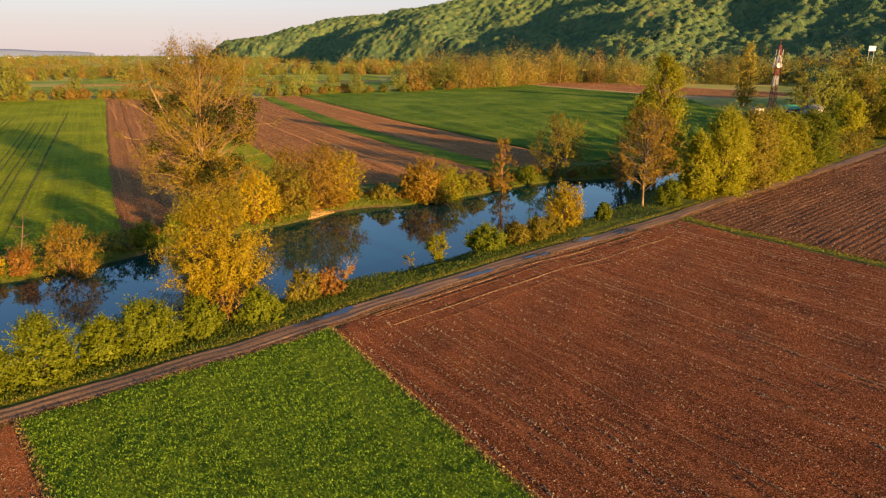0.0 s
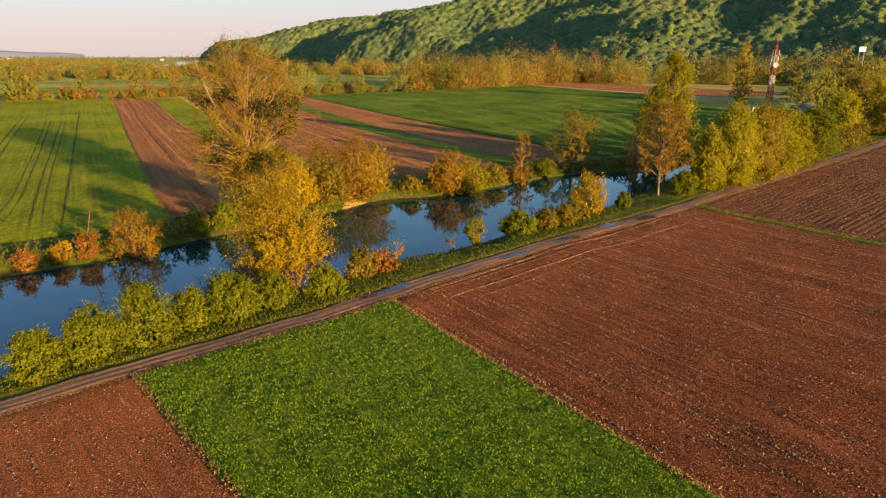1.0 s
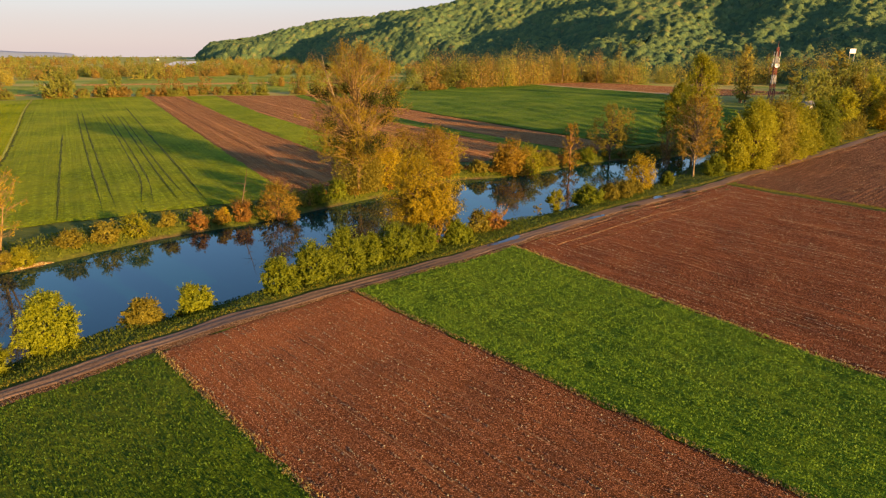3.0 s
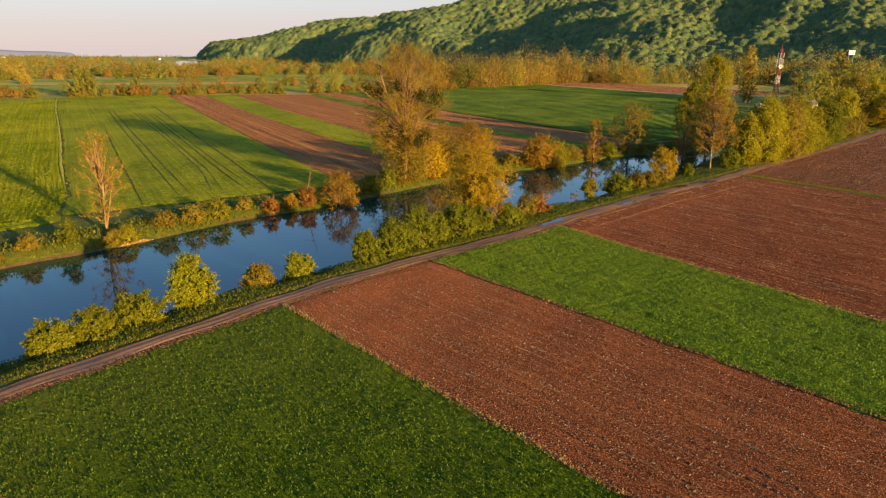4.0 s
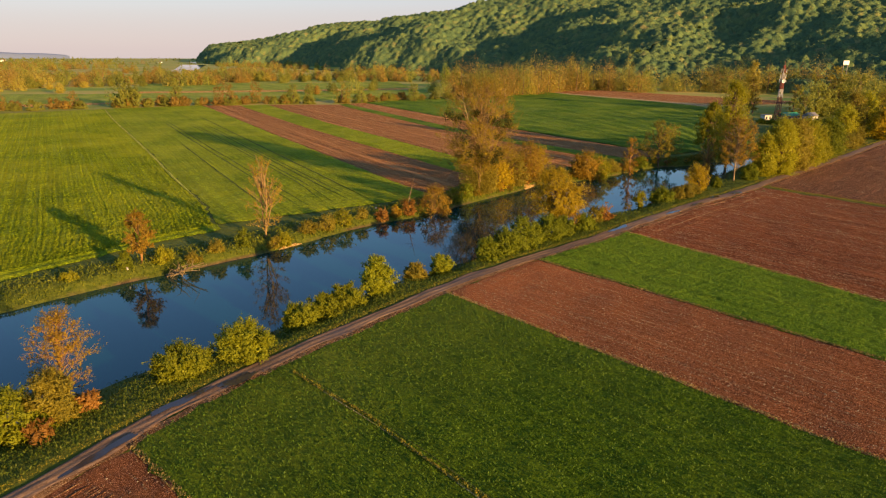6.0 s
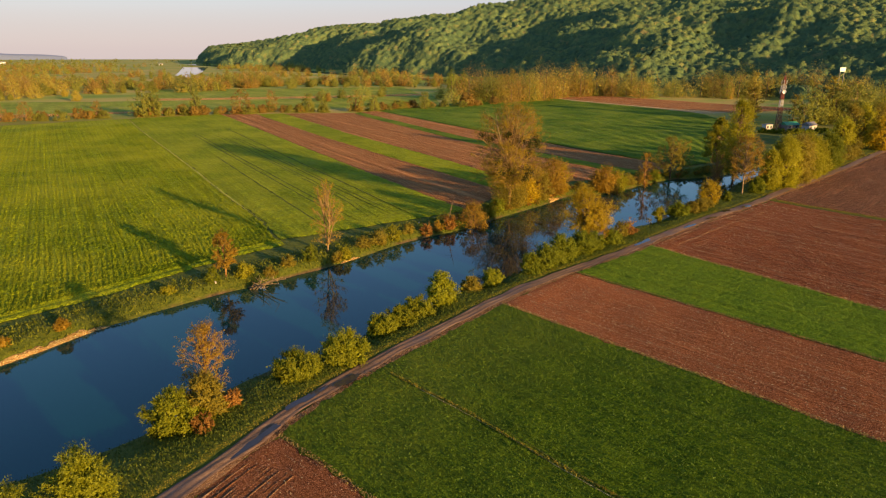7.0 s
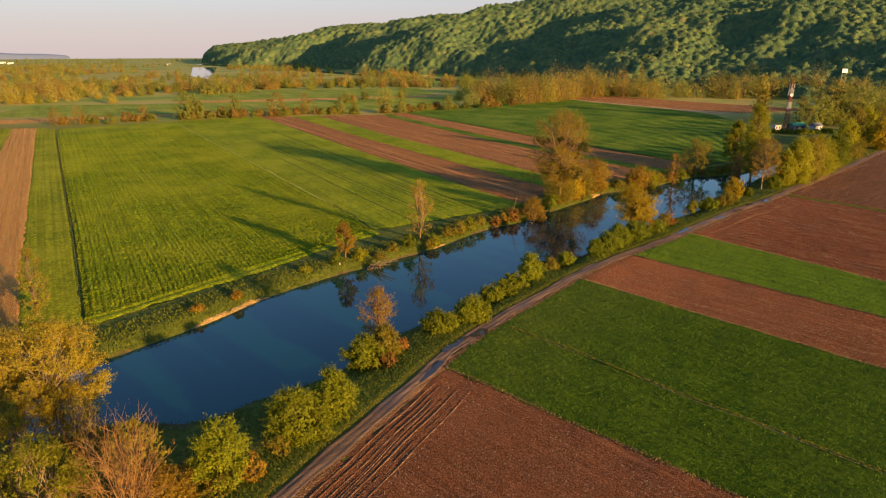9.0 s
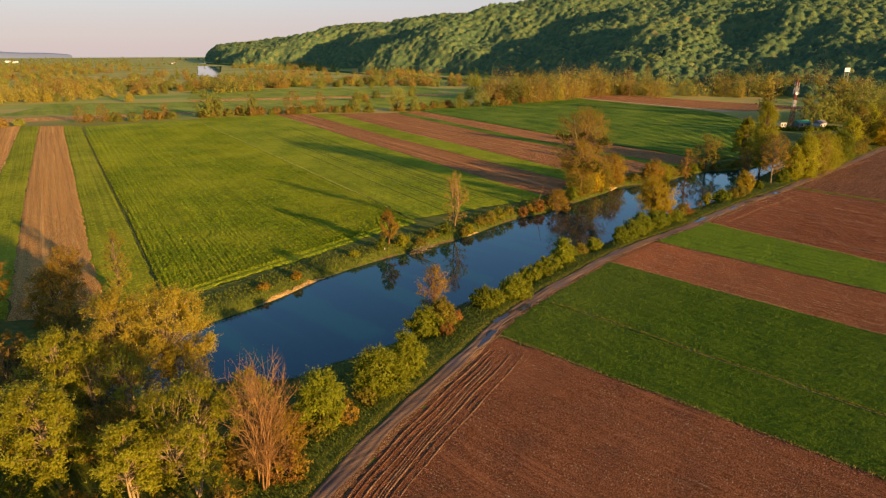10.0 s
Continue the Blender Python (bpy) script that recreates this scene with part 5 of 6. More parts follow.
def woodland(spots, kind, label, sprays, size, seed, cores=4):
    """Woods too far off to tell trees apart: stems and leaf sprays all over the crowns, joined by kind."""
    rng = np.random.RandomState(seed)
    ratio, leaf = FLUFF[kind]
    P = np.asarray(spots)
    n = len(P)
    H = P[:, 3] * rng.uniform(0.62, 1.12, n)
    W = P[:, 3] * ratio * rng.uniform(0.8, 1.75, n)
    box3 = np.stack([W, W, H], 1)[:, None]
    form = "column" if kind == 4 else "dome"
    if cores:
        s = Shape()
        for (x, y, z), h in zip(P[:, :3], H):
            s.tube([(x, y, z - 0.3), (x + 0.02 * h, y, z + 0.4 * h), (x, y, z + 0.8 * h)], (0.014 * h, 0.010 * h, 0.003 * h), 4)
        tagged(solid("woods", s.mesh("far_woods"), BARK), label + ", stems", "woods", kind="stuff")
    T = envelope(form, rng, n * sprays).reshape(n, sprays, 3)
    ang = np.arctan2(T[..., 1], T[..., 0])
    ph = rng.uniform(0, 6.28, (4, n, 1))
    lump = 1 + 0.22 * np.sin(3 * ang + ph[0]) * np.sin(9 * T[..., 2] + ph[1]) + 0.12 * np.sin(5 * ang + 14 * T[..., 2] + ph[2])
    T[..., :2] *= lump[..., None]
    T[..., 2] = 0.02 + 0.95 * T[..., 2] * (1 + 0.14 * np.sin(2 * ang + ph[3]))
    out = T.reshape(-1, 3) - (0, 0, 0.4)
    c = (P[:, None, :3] + T * box3).reshape(-1, 3)
    up = np.tile(np.array((0.0, 0.0, 0.3)), (len(c), 1)) + 0.9 * out + rng.normal(0, 0.15, (len(c), 3))
    f = Shape()
    f.leaves(c, size, rng, out * 2.2, long=1.6, axis=up)
    inner = rng.uniform(0, 1, len(c)) < 0.22        # larger sprays deeper in the crown
    f.leaves((P[:, None, :3] + T * box3 * (0.7, 0.7, 0.9)).reshape(-1, 3)[inner], 1.9 * size, rng, out[inner] * 2.2, long=1.8, axis=up[inner])
    tagged(solid("woods", f.mesh("far_sprays"), leaf, smooth=False), label + ", outer leaves", "woods", kind="stuff")


def join_stamps():
    for k, spots in stamps.items():
        if spots:
            woodland([(x, y, z, ht * protos[k][1]) for x, y, z, wd, ht, a in spots], k, "distant belt of spring trees on the plain", 700, 0.38, 90 + k)


def scattered(n, seed):
    """Loose groups of trees over the plain past the hedge."""
    rng = np.random.RandomState(seed)
    y = rng.uniform(390, 820, n)
    x = rng.uniform(-0.98, 0.02, n) * (y + 60) - 20
    for px, py in zip(x, y):
        lump = float(waves(np.array([px]), np.array([py]), 130, 23)[0])
        meadow = -270 < px < -45 and py < 560
        if lump > (0.75 if meadow else 0.05):
            stamp_tree(px, py, rng.uniform(5, 11), [0, 2, 3, 1, 2, 5])


scattered(420, 9)
join_stamps()


def slope_wood(s0, s1, cell, tree, label, seed, sprays):
    """Closed woods on the ridge as one rolling sheet of rounded crowns, each tree wide."""
    rng = np.random.RandomState(seed)
    ss, ns = np.arange(s0, s1 + cell, cell), np.arange(-75, 400, cell)
    S, N = np.meshgrid(ss, ns, indexing="ij")
    i0, j0 = np.floor((S - s0) / tree).astype(int) + 1, np.floor((N + 75) / tree).astype(int) + 1
    ni, nj = i0.max() + 3, j0.max() + 3
    ox, oy, tall, wide = rng.uniform(0.1, 0.9, (ni, nj)), rng.uniform(0.1, 0.9, (ni, nj)), rng.uniform(0.45, 1.2, (ni, nj)), rng.uniform(0.55, 0.9, (ni, nj))
    top = np.zeros(S.shape)
    for di in (-1, 0, 1):
        for dj in (-1, 0, 1):
            i, j = i0 + di, j0 + dj
            d2 = ((S - s0) / tree - (i - 1 + ox[i, j])) ** 2 + ((N + 75) / tree - (j - 1 + oy[i, j])) ** 2
            top = np.maximum(top, tall[i, j] * np.sqrt(np.clip(1 - d2 / wide[i, j] ** 2, 0, 1)))
    X, Y = FOOT[0] + S * ALONG[0] + N * ACROSS[0], FOOT[1] + S * ALONG[1] + N * ACROSS[1]
    bare = (hill(X, Y) < 1.5) | (np.hypot((X - 246) / 1.4, Y - 414) < 17)
    Z = ground_z(X, Y) + np.where(bare, -2.5, 3.5 + (0.52 * tree + 2.6) * top + 0.3 * rng.normal(0, 1, S.shape))
    ob = solid("hill_woods", mesh_np("hill_woods", np.stack([X.ravel(), Y.ravel(), Z.ravel()], 1), [grid_faces(len(ss), len(ns))[:, ::-1]]), CANOPY_HILL)
    ok = np.flatnonzero((~bare & (top > 0.35)).ravel())
    pick = ok[rng.randint(0, len(ok), sprays)]
    f = Shape()
    side = np.tile(np.array((0.5, -0.7, 0.6)), (sprays, 1))
    f.leaves(np.stack([X.ravel()[pick], Y.ravel()[pick], Z.ravel()[pick] + rng.uniform(-0.4, 0.9, sprays)], 1), 0.15 * tree, rng, side, long=1.3)
    tagged(solid("hill_woods", f.mesh("hill_sprays"), LEAF_HILL, smooth=False), label + ", outer sprays", "woods", kind="stuff")
    return tagged(ob, label, "woods", kind="stuff")


def plain_spots(n, seed, y0, y1):
    rng = np.random.RandomState(seed)
    y = y0 + (y1 - y0) * rng.uniform(0, 1, n) ** 1.3
    x = rng.uniform(-0.95, 0.10, n) * y + 60
    keep = (waves(x, y, 260, 21) + 0.8 * waves(x, y, 90, 22) > 0.24) & (hill(x, y) < 2)
    river = dist_to(np.array([(-330, 700), (-345, 745), (-400, 900), (-450, 1050), (-560, 1400)]), x, y) > 26 + 0.02 * (y - 700)
    keep &= river
    x, y = x[keep], y[keep]
    h = rng.uniform(4, 11, len(x))
    return np.stack([x, y, ground_z(x, y) - 0.2, h * 1.25], 1)


woodland(plain_spots(1250, 31, 460, 1500), 0, "brown spring woods on the distant plain", 170, 0.60, 1, 2)
woodland(plain_spots(1450, 32, 460, 1500), 2, "olive spring woods on the distant plain", 170, 0.60, 2, 2)
woodland(plain_spots(900, 34, 460, 1500), 1, "golden spring woods on the distant plain", 170, 0.60, 4, 2)
woodland(plain_spots(2000, 33, 1300, 3000), 2, "far tree line at the edge of the plain", 14, 1.7, 3, 0)

far_river = solid("water", mesh_np("far_water", np.array([(-330, 690, 0), (-300, 712, 0), (-352, 790, 0), (-330, 770, 0), (-420, 900, 0), (-392, 900, 0), (-470, 1050, 0), (-432, 1050, 0), (-600, 1420, 0), (-545, 1420, 0)]) + (0, 0, -1.35),
                                       [[(0, 1, 3, 2), (2, 3, 5, 4), (4, 5, 7, 6), (6, 7, 9, 8)]]), WATER)
tagged(far_river, "distant river bend shining under the sky", "water", kind="structure")
vv = far_river.data.vertices
for v in vv:
    v.co.z = gz(v.co.x, v.co.y) + 0.35

# ---- wooded ridge ----
hs, hn = np.arange(-300, 3340, 16.0), np.arange(-90, 560, 12.0)
HS, HN = np.meshgrid(hs, hn, indexing="ij")
HX, HY = FOOT[0] + HS * ALONG[0] + HN * ACROSS[0], FOOT[1] + HS * ALONG[1] + HN * ACROSS[1]
hill_ob = solid("hillside", mesh_np("hillside", np.stack([HX.ravel(), HY.ravel(), (ground_z(HX, HY) + np.where(hill(HX, HY) > 0.5, 0, -1.5)).ravel()], 1), [grid_faces(len(hs), len(hn))[:, ::-1]]), GROUND)
tagged(hill_ob, "long hillside covered with spring woods", "hill", kind="structure")


slope_wood(-130, 306, 1.7, 6.4, "dense fresh green woods on the near slope", 51, 40000)
slope_wood(296, 906, 2.4, 7.6, "dense fresh green woods on the middle slope", 52, 34000)
slope_wood(894, 1908, 3.4, 10.0, "dense woods on the long far slope", 53, 26000)
slope_wood(1900, 3300, 6.0, 13.0, "dense woods on the far end of the ridge", 54, 6000)
fs = np.linspace(450, 1750, 60)
foot_river = np.stack([np.stack([FOOT[0] + fs * ALONG[0] + o * ACROSS[0], FOOT[1] + fs * ALONG[1] + o * ACROSS[1]], 1) for o in (-42.0, -6.0)], 1)
fz = ground_z(foot_river[..., 0], foot_river[..., 1], False) + 0.3
tagged(solid("water", mesh_np("foot_water", np.concatenate([foot_river, fz[..., None]], 2).reshape(-1, 3), [grid_faces(60, 2)[:, ::-1]]), WATER), "far reach of the river below the wooded ridge", "water", kind="structure")
ex, ey = np.meshgrid(np.linspace(224, 276, 30), np.linspace(398, 436, 26), indexing="ij")
scar = solid("earth_slope", mesh_np("earth_slope", np.stack([ex.ravel(), ey.ravel(), (ground_z(ex, ey) + np.where(np.hypot((ex - 249) / 1.5, ey - 416) < 15 + 2.5 * waves(ex, ey, 8, 3), 0.5, -3)).ravel()], 1), [grid_faces(30, 26)]),
             soil_material("red_earth", (0.20, 0.085, 0.040), (0.40, 0.19, 0.10), ROW_FAR, 3.0))
tagged(scar, "bare reddish earth slope below the woods", "slope", kind="structure")

# hills far off; the blue of distance haze is painted into their colour
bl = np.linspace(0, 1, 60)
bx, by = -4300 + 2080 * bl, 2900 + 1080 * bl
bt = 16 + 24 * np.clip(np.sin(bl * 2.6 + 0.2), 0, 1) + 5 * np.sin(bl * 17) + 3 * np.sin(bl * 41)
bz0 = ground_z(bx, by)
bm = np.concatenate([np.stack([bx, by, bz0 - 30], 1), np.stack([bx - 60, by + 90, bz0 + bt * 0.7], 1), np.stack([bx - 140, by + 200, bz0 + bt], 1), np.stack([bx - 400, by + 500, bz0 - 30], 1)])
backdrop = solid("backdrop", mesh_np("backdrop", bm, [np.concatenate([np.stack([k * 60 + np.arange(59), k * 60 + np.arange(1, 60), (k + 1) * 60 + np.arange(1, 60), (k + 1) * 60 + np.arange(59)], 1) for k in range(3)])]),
                 plain_material("haze_blue", (0.23, 0.29, 0.40), 1.0, 0.15))
tagged(backdrop, "hills on the horizon, painted in pale haze blue", "hills", kind="structure")

# ---- loose soil, crops and grass ----


def area_points(rng, a, b, deep, density, first=0.6, row=0.0):
    """Points spread over a near strip between its borders a and b, to deep metres from the track."""
    heads, ends = along_track(a, b, 24)
    heads, ends = np.array(heads), np.array(ends)
    d = (ends - heads) / np.linalg.norm(ends - heads, axis=1)[:, None]
    w = np.hypot(*(heads[-1] - heads[0]))
    n = int(w * deep * density)
    k, v = rng.uniform(0.004, 0.996, n), rng.uniform(first, deep, n)
    if row:
        rows = max(1, int(w / row))
        own = rng.uniform(0.1, 1.0, rows + 1) ** 3
        q = np.round(k * rows).astype(int)
        keep = rng.uniform(0, 1, n) < own[q] + 0.25
        k, v = np.clip((q + rng.normal(0, 0.13, n)) / rows, 0.004, 0.996)[keep], v[keep]
    g = np.linspace(0, 1, 24)
    x = np.interp(k, g, heads[:, 0]) + np.interp(k, g, d[:, 0]) * v
    y = np.interp(k, g, heads[:, 1]) + np.interp(k, g, d[:, 1]) * v
    return x, y


def clods(name, spots, rng, mat, label, size=0.065, lift=0.08, kind_of='soil'):
    x, y = spots
    n = len(x)
    z = ground_z(x, y) + lift
    r = size * rng.uniform(0.4, 1.0, n) ** 2 * 1.6 + 0.012
    a = rng.uniform(0, 6.28, n)
    v = np.empty((n, 5, 3))
    for j in range(4):
        q = a + j * 1.5708 + rng.uniform(-0.4, 0.4, n)
        f = rng.uniform(0.6, 1.2, n)
        v[:, j] = np.stack([x + r * f * np.cos(q), y + r * f * np.sin(q), z - 0.03], 1)
    v[:, 4] = np.stack([x + r * rng.uniform(-0.3, 0.3, n), y + r * rng.uniform(-0.3, 0.3, n), z + r * rng.uniform(0.35, 0.8, n)], 1)
    base = np.arange(n)[:, None] * 5
    t = np.concatenate([base + np.array((j, (j + 1) % 4, 4)) for j in range(4)])
    ob = solid(name, mesh_np(name, v.reshape(-1, 3), [t]), mat, smooth=False)
    return tagged(ob, label, kind_of, kind="stuff")


CLOD = soil_material("clods", (0.24, 0.115, 0.060), (0.62, 0.38, 0.23), ROW_NEAR, 1.0)
srng = np.random.RandomState(5)
clods("soil_clods", area_points(srng, L_B, L_A, 60, 16, row=0.85), srng, CLOD, "loose clods on the tilled field", 0.056)
clods("soil_clods", area_points(srng, L_D, L_C, 60, 17, row=0.5), srng, CLOD, "loose clods on the harrowed strip", 0.054)
clods("soil_clods", area_points(srng, L_DOWN, L_E, 52, 9, row=0.5), srng, CLOD, "loose clods on the field with tracks", 0.055)
clods("soil_clods", area_points(srng, L_A2, L_UP, 40, 1.6), srng, CLOD, "loose clods on the ridged field", 0.09)


def tufts(name, spots, rng, mat, label, size, tall, mound=0.0):
    x, y = spots
    heap = mound * np.clip(0.6 * waves(x, y, 0.9, 61) + 0.6 * waves(x, y, 0.55, 65) + 0.4 * waves(x, y, 2.3, 66) + 0.3, 0, 1.2)
    s = Shape()
    up = np.tile(np.array((0.0, 0.0, 1.0)), (len(x), 1)) + rng.normal(0, 0.35, (len(x), 3))
    s.leaves(np.stack([x, y, ground_z(x, y) + 0.12 + heap + tall * rng.uniform(0.1, 1.0, len(x)) ** 1.5], 1), size, rng, long=1.9, axis=up)
    ob = solid(name, s.mesh(name), mat, smooth=False)
    return tagged(ob, label, "crop", kind="stuff")


def clumped(spots, rng, size, seed):
    """Thins out points so that they stand in clumps."""
    x, y = spots
    keep = 0.7 * waves(x, y, size, seed) + 0.5 * waves(x, y, 2.3 * size, seed + 5) + rng.normal(0, 0.45, len(x)) > -0.55
    return x[keep], y[keep]


tufts("crop", clumped(area_points(srng, L_C, L_B, 62, 90, 0.2), srng, 0.9, 61), srng, CROP_LEAF, "lush green clover leaves", 0.054, 0.13, 0.10)
tufts("crop", clumped(area_points(srng, L_E, L_D, 62, 44, 0.2), srng, 0.9, 61), srng, CROP_LEAF_DARK, "dark green young crop leaves", 0.066, 0.11, 0.07)


def wheat_rows(rng, n):
    t = 1 - 0.9 * rng.uniform(0.0, 1.0, n) ** 2.0       # the young plants show as clumps towards the river
    a, b = polyline(F_AP[1:], t), polyline(F_PL, t)
    w = np.linalg.norm(a - b, axis=1)
    k = (np.round(rng.uniform(0, 1, n) * 70) + rng.normal(0, 0.20, n)) / 70
    k = np.clip(k, 0.01, 0.99)
    p = a + (b - a) * k[:, None]
    return p[:, 0], p[:, 1]


clods("crop", clumped(wheat_rows(srng, 90000), srng, 1.2, 63), srng, CROP_FAR, "clumps of young wheat standing in rows", 0.22, 0.25, "crop")


def band_points(rng, line, lo, hi, n, t0=0.0, t1=1.0):
    t = rng.uniform(t0, t1, n)
    p = polyline(line, t)
    q = polyline(line, np.clip(t + 0.002, 0, 1))
    d = (q - p) / (np.linalg.norm(q - p, axis=1)[:, None] + 1e-9)
    o = rng.uniform(lo, hi, n)[:, None]
    p = p + np.stack([-d[:, 1], d[:, 0]], 1) * o
    return p[:, 0], p[:, 1]


def dry(spots):
    x, y = spots
    k = ~inside(RIVER, x, y) & (dist_to(ROAD, x, y) > 1.1)
    return x[k], y[k]


tufts("grass", dry(band_points(srng, NEAR_BANK, -8.0, 0.0, 48000, 0.10, 0.75)), srng, GRASS_LEAF, "rough green grass on the bank", 0.10, 0.15)
tufts("grass", dry(band_points(srng, ROAD, 0.8, 1.9, 30000, 0.06, 0.62)), srng, VERGE_LEAF, "olive gold grass along the track", 0.062, 0.08)
tufts("grass", dry(band_points(srng, ROAD, 1.8, 7.0, 30000, 0.06, 0.30)), srng, GRASS_LEAF, "rough grass between track and bank", 0.10, 0.16)
tufts("grass", dry(band_points(srng, FAR_BANK, 0.2, 7.5, 34000, 0.12, 0.72)), srng, BANK_LEAF, "rough yellow-green grass on the far bank", 0.16, 0.26)
DRY_LEAF = leaf_material("dry_grass_blade", (0.20, 0.15, 0.05), (0.42, 0.31, 0.11), 0.35)
for a, lab in ((L_A, "grass strip between two ploughed fields"), (L_B, "grassy border of the clover strip"), (L_C, "grassy border of the clover strip"), (L_D, "grassy border of the crop"), (L_E, "grassy border of the crop")):
    wide = 0.9 if a is L_A else 0.28
    s0 = np.array(a[0]) + (0.8 if a is L_A else 0.0) * np.array((1.0, 1.0))
    tufts("grass", band_points(srng, [tuple(s0), tuple(s0 + (np.array(a[1]) - np.array(a[0])) * 0.6)], -wide, wide, 8000 if a is L_A else 4200), srng, VERGE_LEAF if a is L_A else DRY_LEAF, lab, 0.075, 0.10 if a is L_A else 0.07)


tufts("grass", band_points(srng, [(-54.6, 1.3), (-50.3, -3.1), (-46.5, -6.7), (-43.6, -10.5), (-40.7, -13.7), (-21.8, -33.8)], -0.14, 0.16, 3600), srng, VERGE_LEAF, "pale dry grass on the furrow through the crop", 0.075, 0.12, 0.12)


# ---- tyre lines in the wheat, puddles ----
RUT = soil_material("rut_soil", (0.066, 0.088, 0.014), (0.130, 0.150, 0.030), ROW_FAR, 1.0)


PATH_SOIL = soil_material("path_soil", (0.085, 0.085, 0.018), (0.170, 0.160, 0.040), ROW_FAR, 1.0)


def rut(name, line, width, mat, label, lift=0.30):
    t = np.linspace(0, 1, 90)
    p = polyline(rounded(line, 2), t)
    d = np.gradient(p, axis=0)
    d /= np.linalg.norm(d, axis=1)[:, None]
    nn = np.stack([-d[:, 1], d[:, 0]], 1)
    w = width * (1 + 0.3 * waves(p[:, 0], p[:, 1], 6, 71)) * np.clip(np.minimum(t, 1 - t) * 9, 0.12, 1)
    rows = [p + nn * w[:, None] * k + nn * (0.06 if name == 'tramline' else 0.22) * waves(p[:, 0], p[:, 1], 14, 72)[:, None] for k in (-0.5, -0.2, 0.2, 0.5)]
    P = np.stack(rows, 1)
    Z = ground_z(P[..., 0], P[..., 1]) + lift + np.array((-0.05, 0.0, 0.0, -0.05))[None]
    ob = solid(name, mesh_np(name, np.concatenate([P, Z[..., None]], 2).reshape(-1, 3), [grid_faces(90, 4)[:, ::-1]]), mat)
    return tagged(ob, label, "track", kind="structure")


LINES = [[(-122, 153), (-116.2, 142.2), (-84.2, 85.3), (-69.7, 59.6)], [(-155.2, 220.1), (-112.1, 144.3), (-67.4, 66.9)], [(-153.4, 220.1), (-110.6, 144.9), (-65.8, 67.6)],
         [(-141.9, 212), (-107.9, 152.9), (-81.9, 107.1), (-71.4, 88.3), (-63.6, 71.0)], [(-140.3, 212), (-106.5, 152.9), (-80.6, 107.1), (-69.4, 87.0), (-61.7, 70.6)],
         [(-134, 207), (-101.0, 147.9), (-75.5, 101.9), (-59.6, 74.2)], [(-132.5, 207), (-99.6, 147.9), (-74.1, 101.9), (-58.2, 74.6)]]
for line in LINES:
    rut("tramline", line, 0.38, RUT, "dark tractor tramline pressed into young wheat")
rut("tramline", [(-146.9, 240.5), (-98.8, 153.0), (-76.7, 113.1), (-63.1, 88.4), (-54.9, 73.5)], 0.5, RUT, "dark furrow between two sowings of wheat")
rut("tramline", F_PL[:-1], 0.55, soil_material("dry_grass_line", (0.30, 0.32, 0.04), (0.50, 0.48, 0.08), ROW_FAR, 1.0), "pale grassy border between wheat fields", 0.38)
rut("tramline", [(-247, 233.4), (-176.9, 110.6), (-141.7, 49.3), (-118.3, 7.5)], 0.24, PATH_SOIL, "dark tractor path between two wheat strips")
FURROW = soil_material("furrow_soil", (0.085, 0.034, 0.014), (0.190, 0.085, 0.036), ROW_FAR, 1.0)
for a, b, ks in ((F_G1, F_B1, (0.14, 0.34, 0.50, 0.66, 0.80, 0.93)), (F_G2, F_B2, (0.05, 0.2, 0.36, 0.5, 0.63, 0.8))):
    for k in ks:
        t = np.linspace(0.02, 0.97, 14)
        rut("furrow", [tuple(p) for p in polyline(a, t) * (1 - k) + polyline(b, t) * k], 0.42, FURROW, "dark open furrow along the ploughed strip", 0.17)
rut("bank_path", [(-118, 3.5), (-106.9, 12.0), (-98.0, 20.0), (-90.4, 26.6), (-83.5, 32.6)], 0.6, RUT, "dark trodden path along the field's edge", 0.10)
rut("seam", [(-54.8, 1.2), (-50.5, -3.3), (-46.7, -6.9), (-43.8, -10.7), (-40.9, -13.9), (-22, -34)], 0.11, soil_material("seam_grass", (0.14, 0.15, 0.05), (0.34, 0.32, 0.15), ROW_NEAR, 1.0), "pale dry furrow through the green crop", 0.19)
rut("seam", [(-54.4, 1.4), (-50.2, -3.0), (-46.3, -6.5), (-43.4, -10.3), (-40.5, -13.5), (-21.6, -33.6)], 0.16, RUT, "dark furrow through the green crop", 0.17)
WHEEL = soil_material("wheel_marks", (0.110, 0.042, 0.017), (0.270, 0.115, 0.048), ROW_TRACK, 0.8)
WHEEL_PALE = soil_material("wheel_ridges", (0.20, 0.088, 0.040), (0.46, 0.230, 0.110), ROW_TRACK, 0.8)
for k in range(9):
    o = 0.7 + 0.52 * k
    pts = [tuple(rc[i] + nrm[i] * (1.8 + o + 0.3 * math.sin(i * 0.05 + k))) for i in range(np.argmin(np.hypot(rc[:, 0] + 84, rc[:, 1] + 48)), np.argmin(np.hypot(rc[:, 0] + 66.5, rc[:, 1] + 12)), 5)]
    rut("wheel_track", pts, 0.24, WHEEL if k % 2 else WHEEL_PALE, "tractor wheel marks along the head of the field", 0.095)
for k in range(6):
    o = 0.7 + 0.8 * k
    pts = [tuple(rc[i] + nrm[i] * (1.8 + o * (0.55 + 0.5 * math.sin(0.012 * i + k)))) for i in range(np.argmin(np.hypot(rc[:, 0] + 8, rc[:, 1] - 53)), np.argmin(np.hypot(rc[:, 0] - 26, rc[:, 1] - 85)), 6)]
    rut("wheel_track", pts, 0.22, WHEEL if k % 2 else WHEEL_PALE, "curving tractor wheel marks at the head of the field", 0.10)


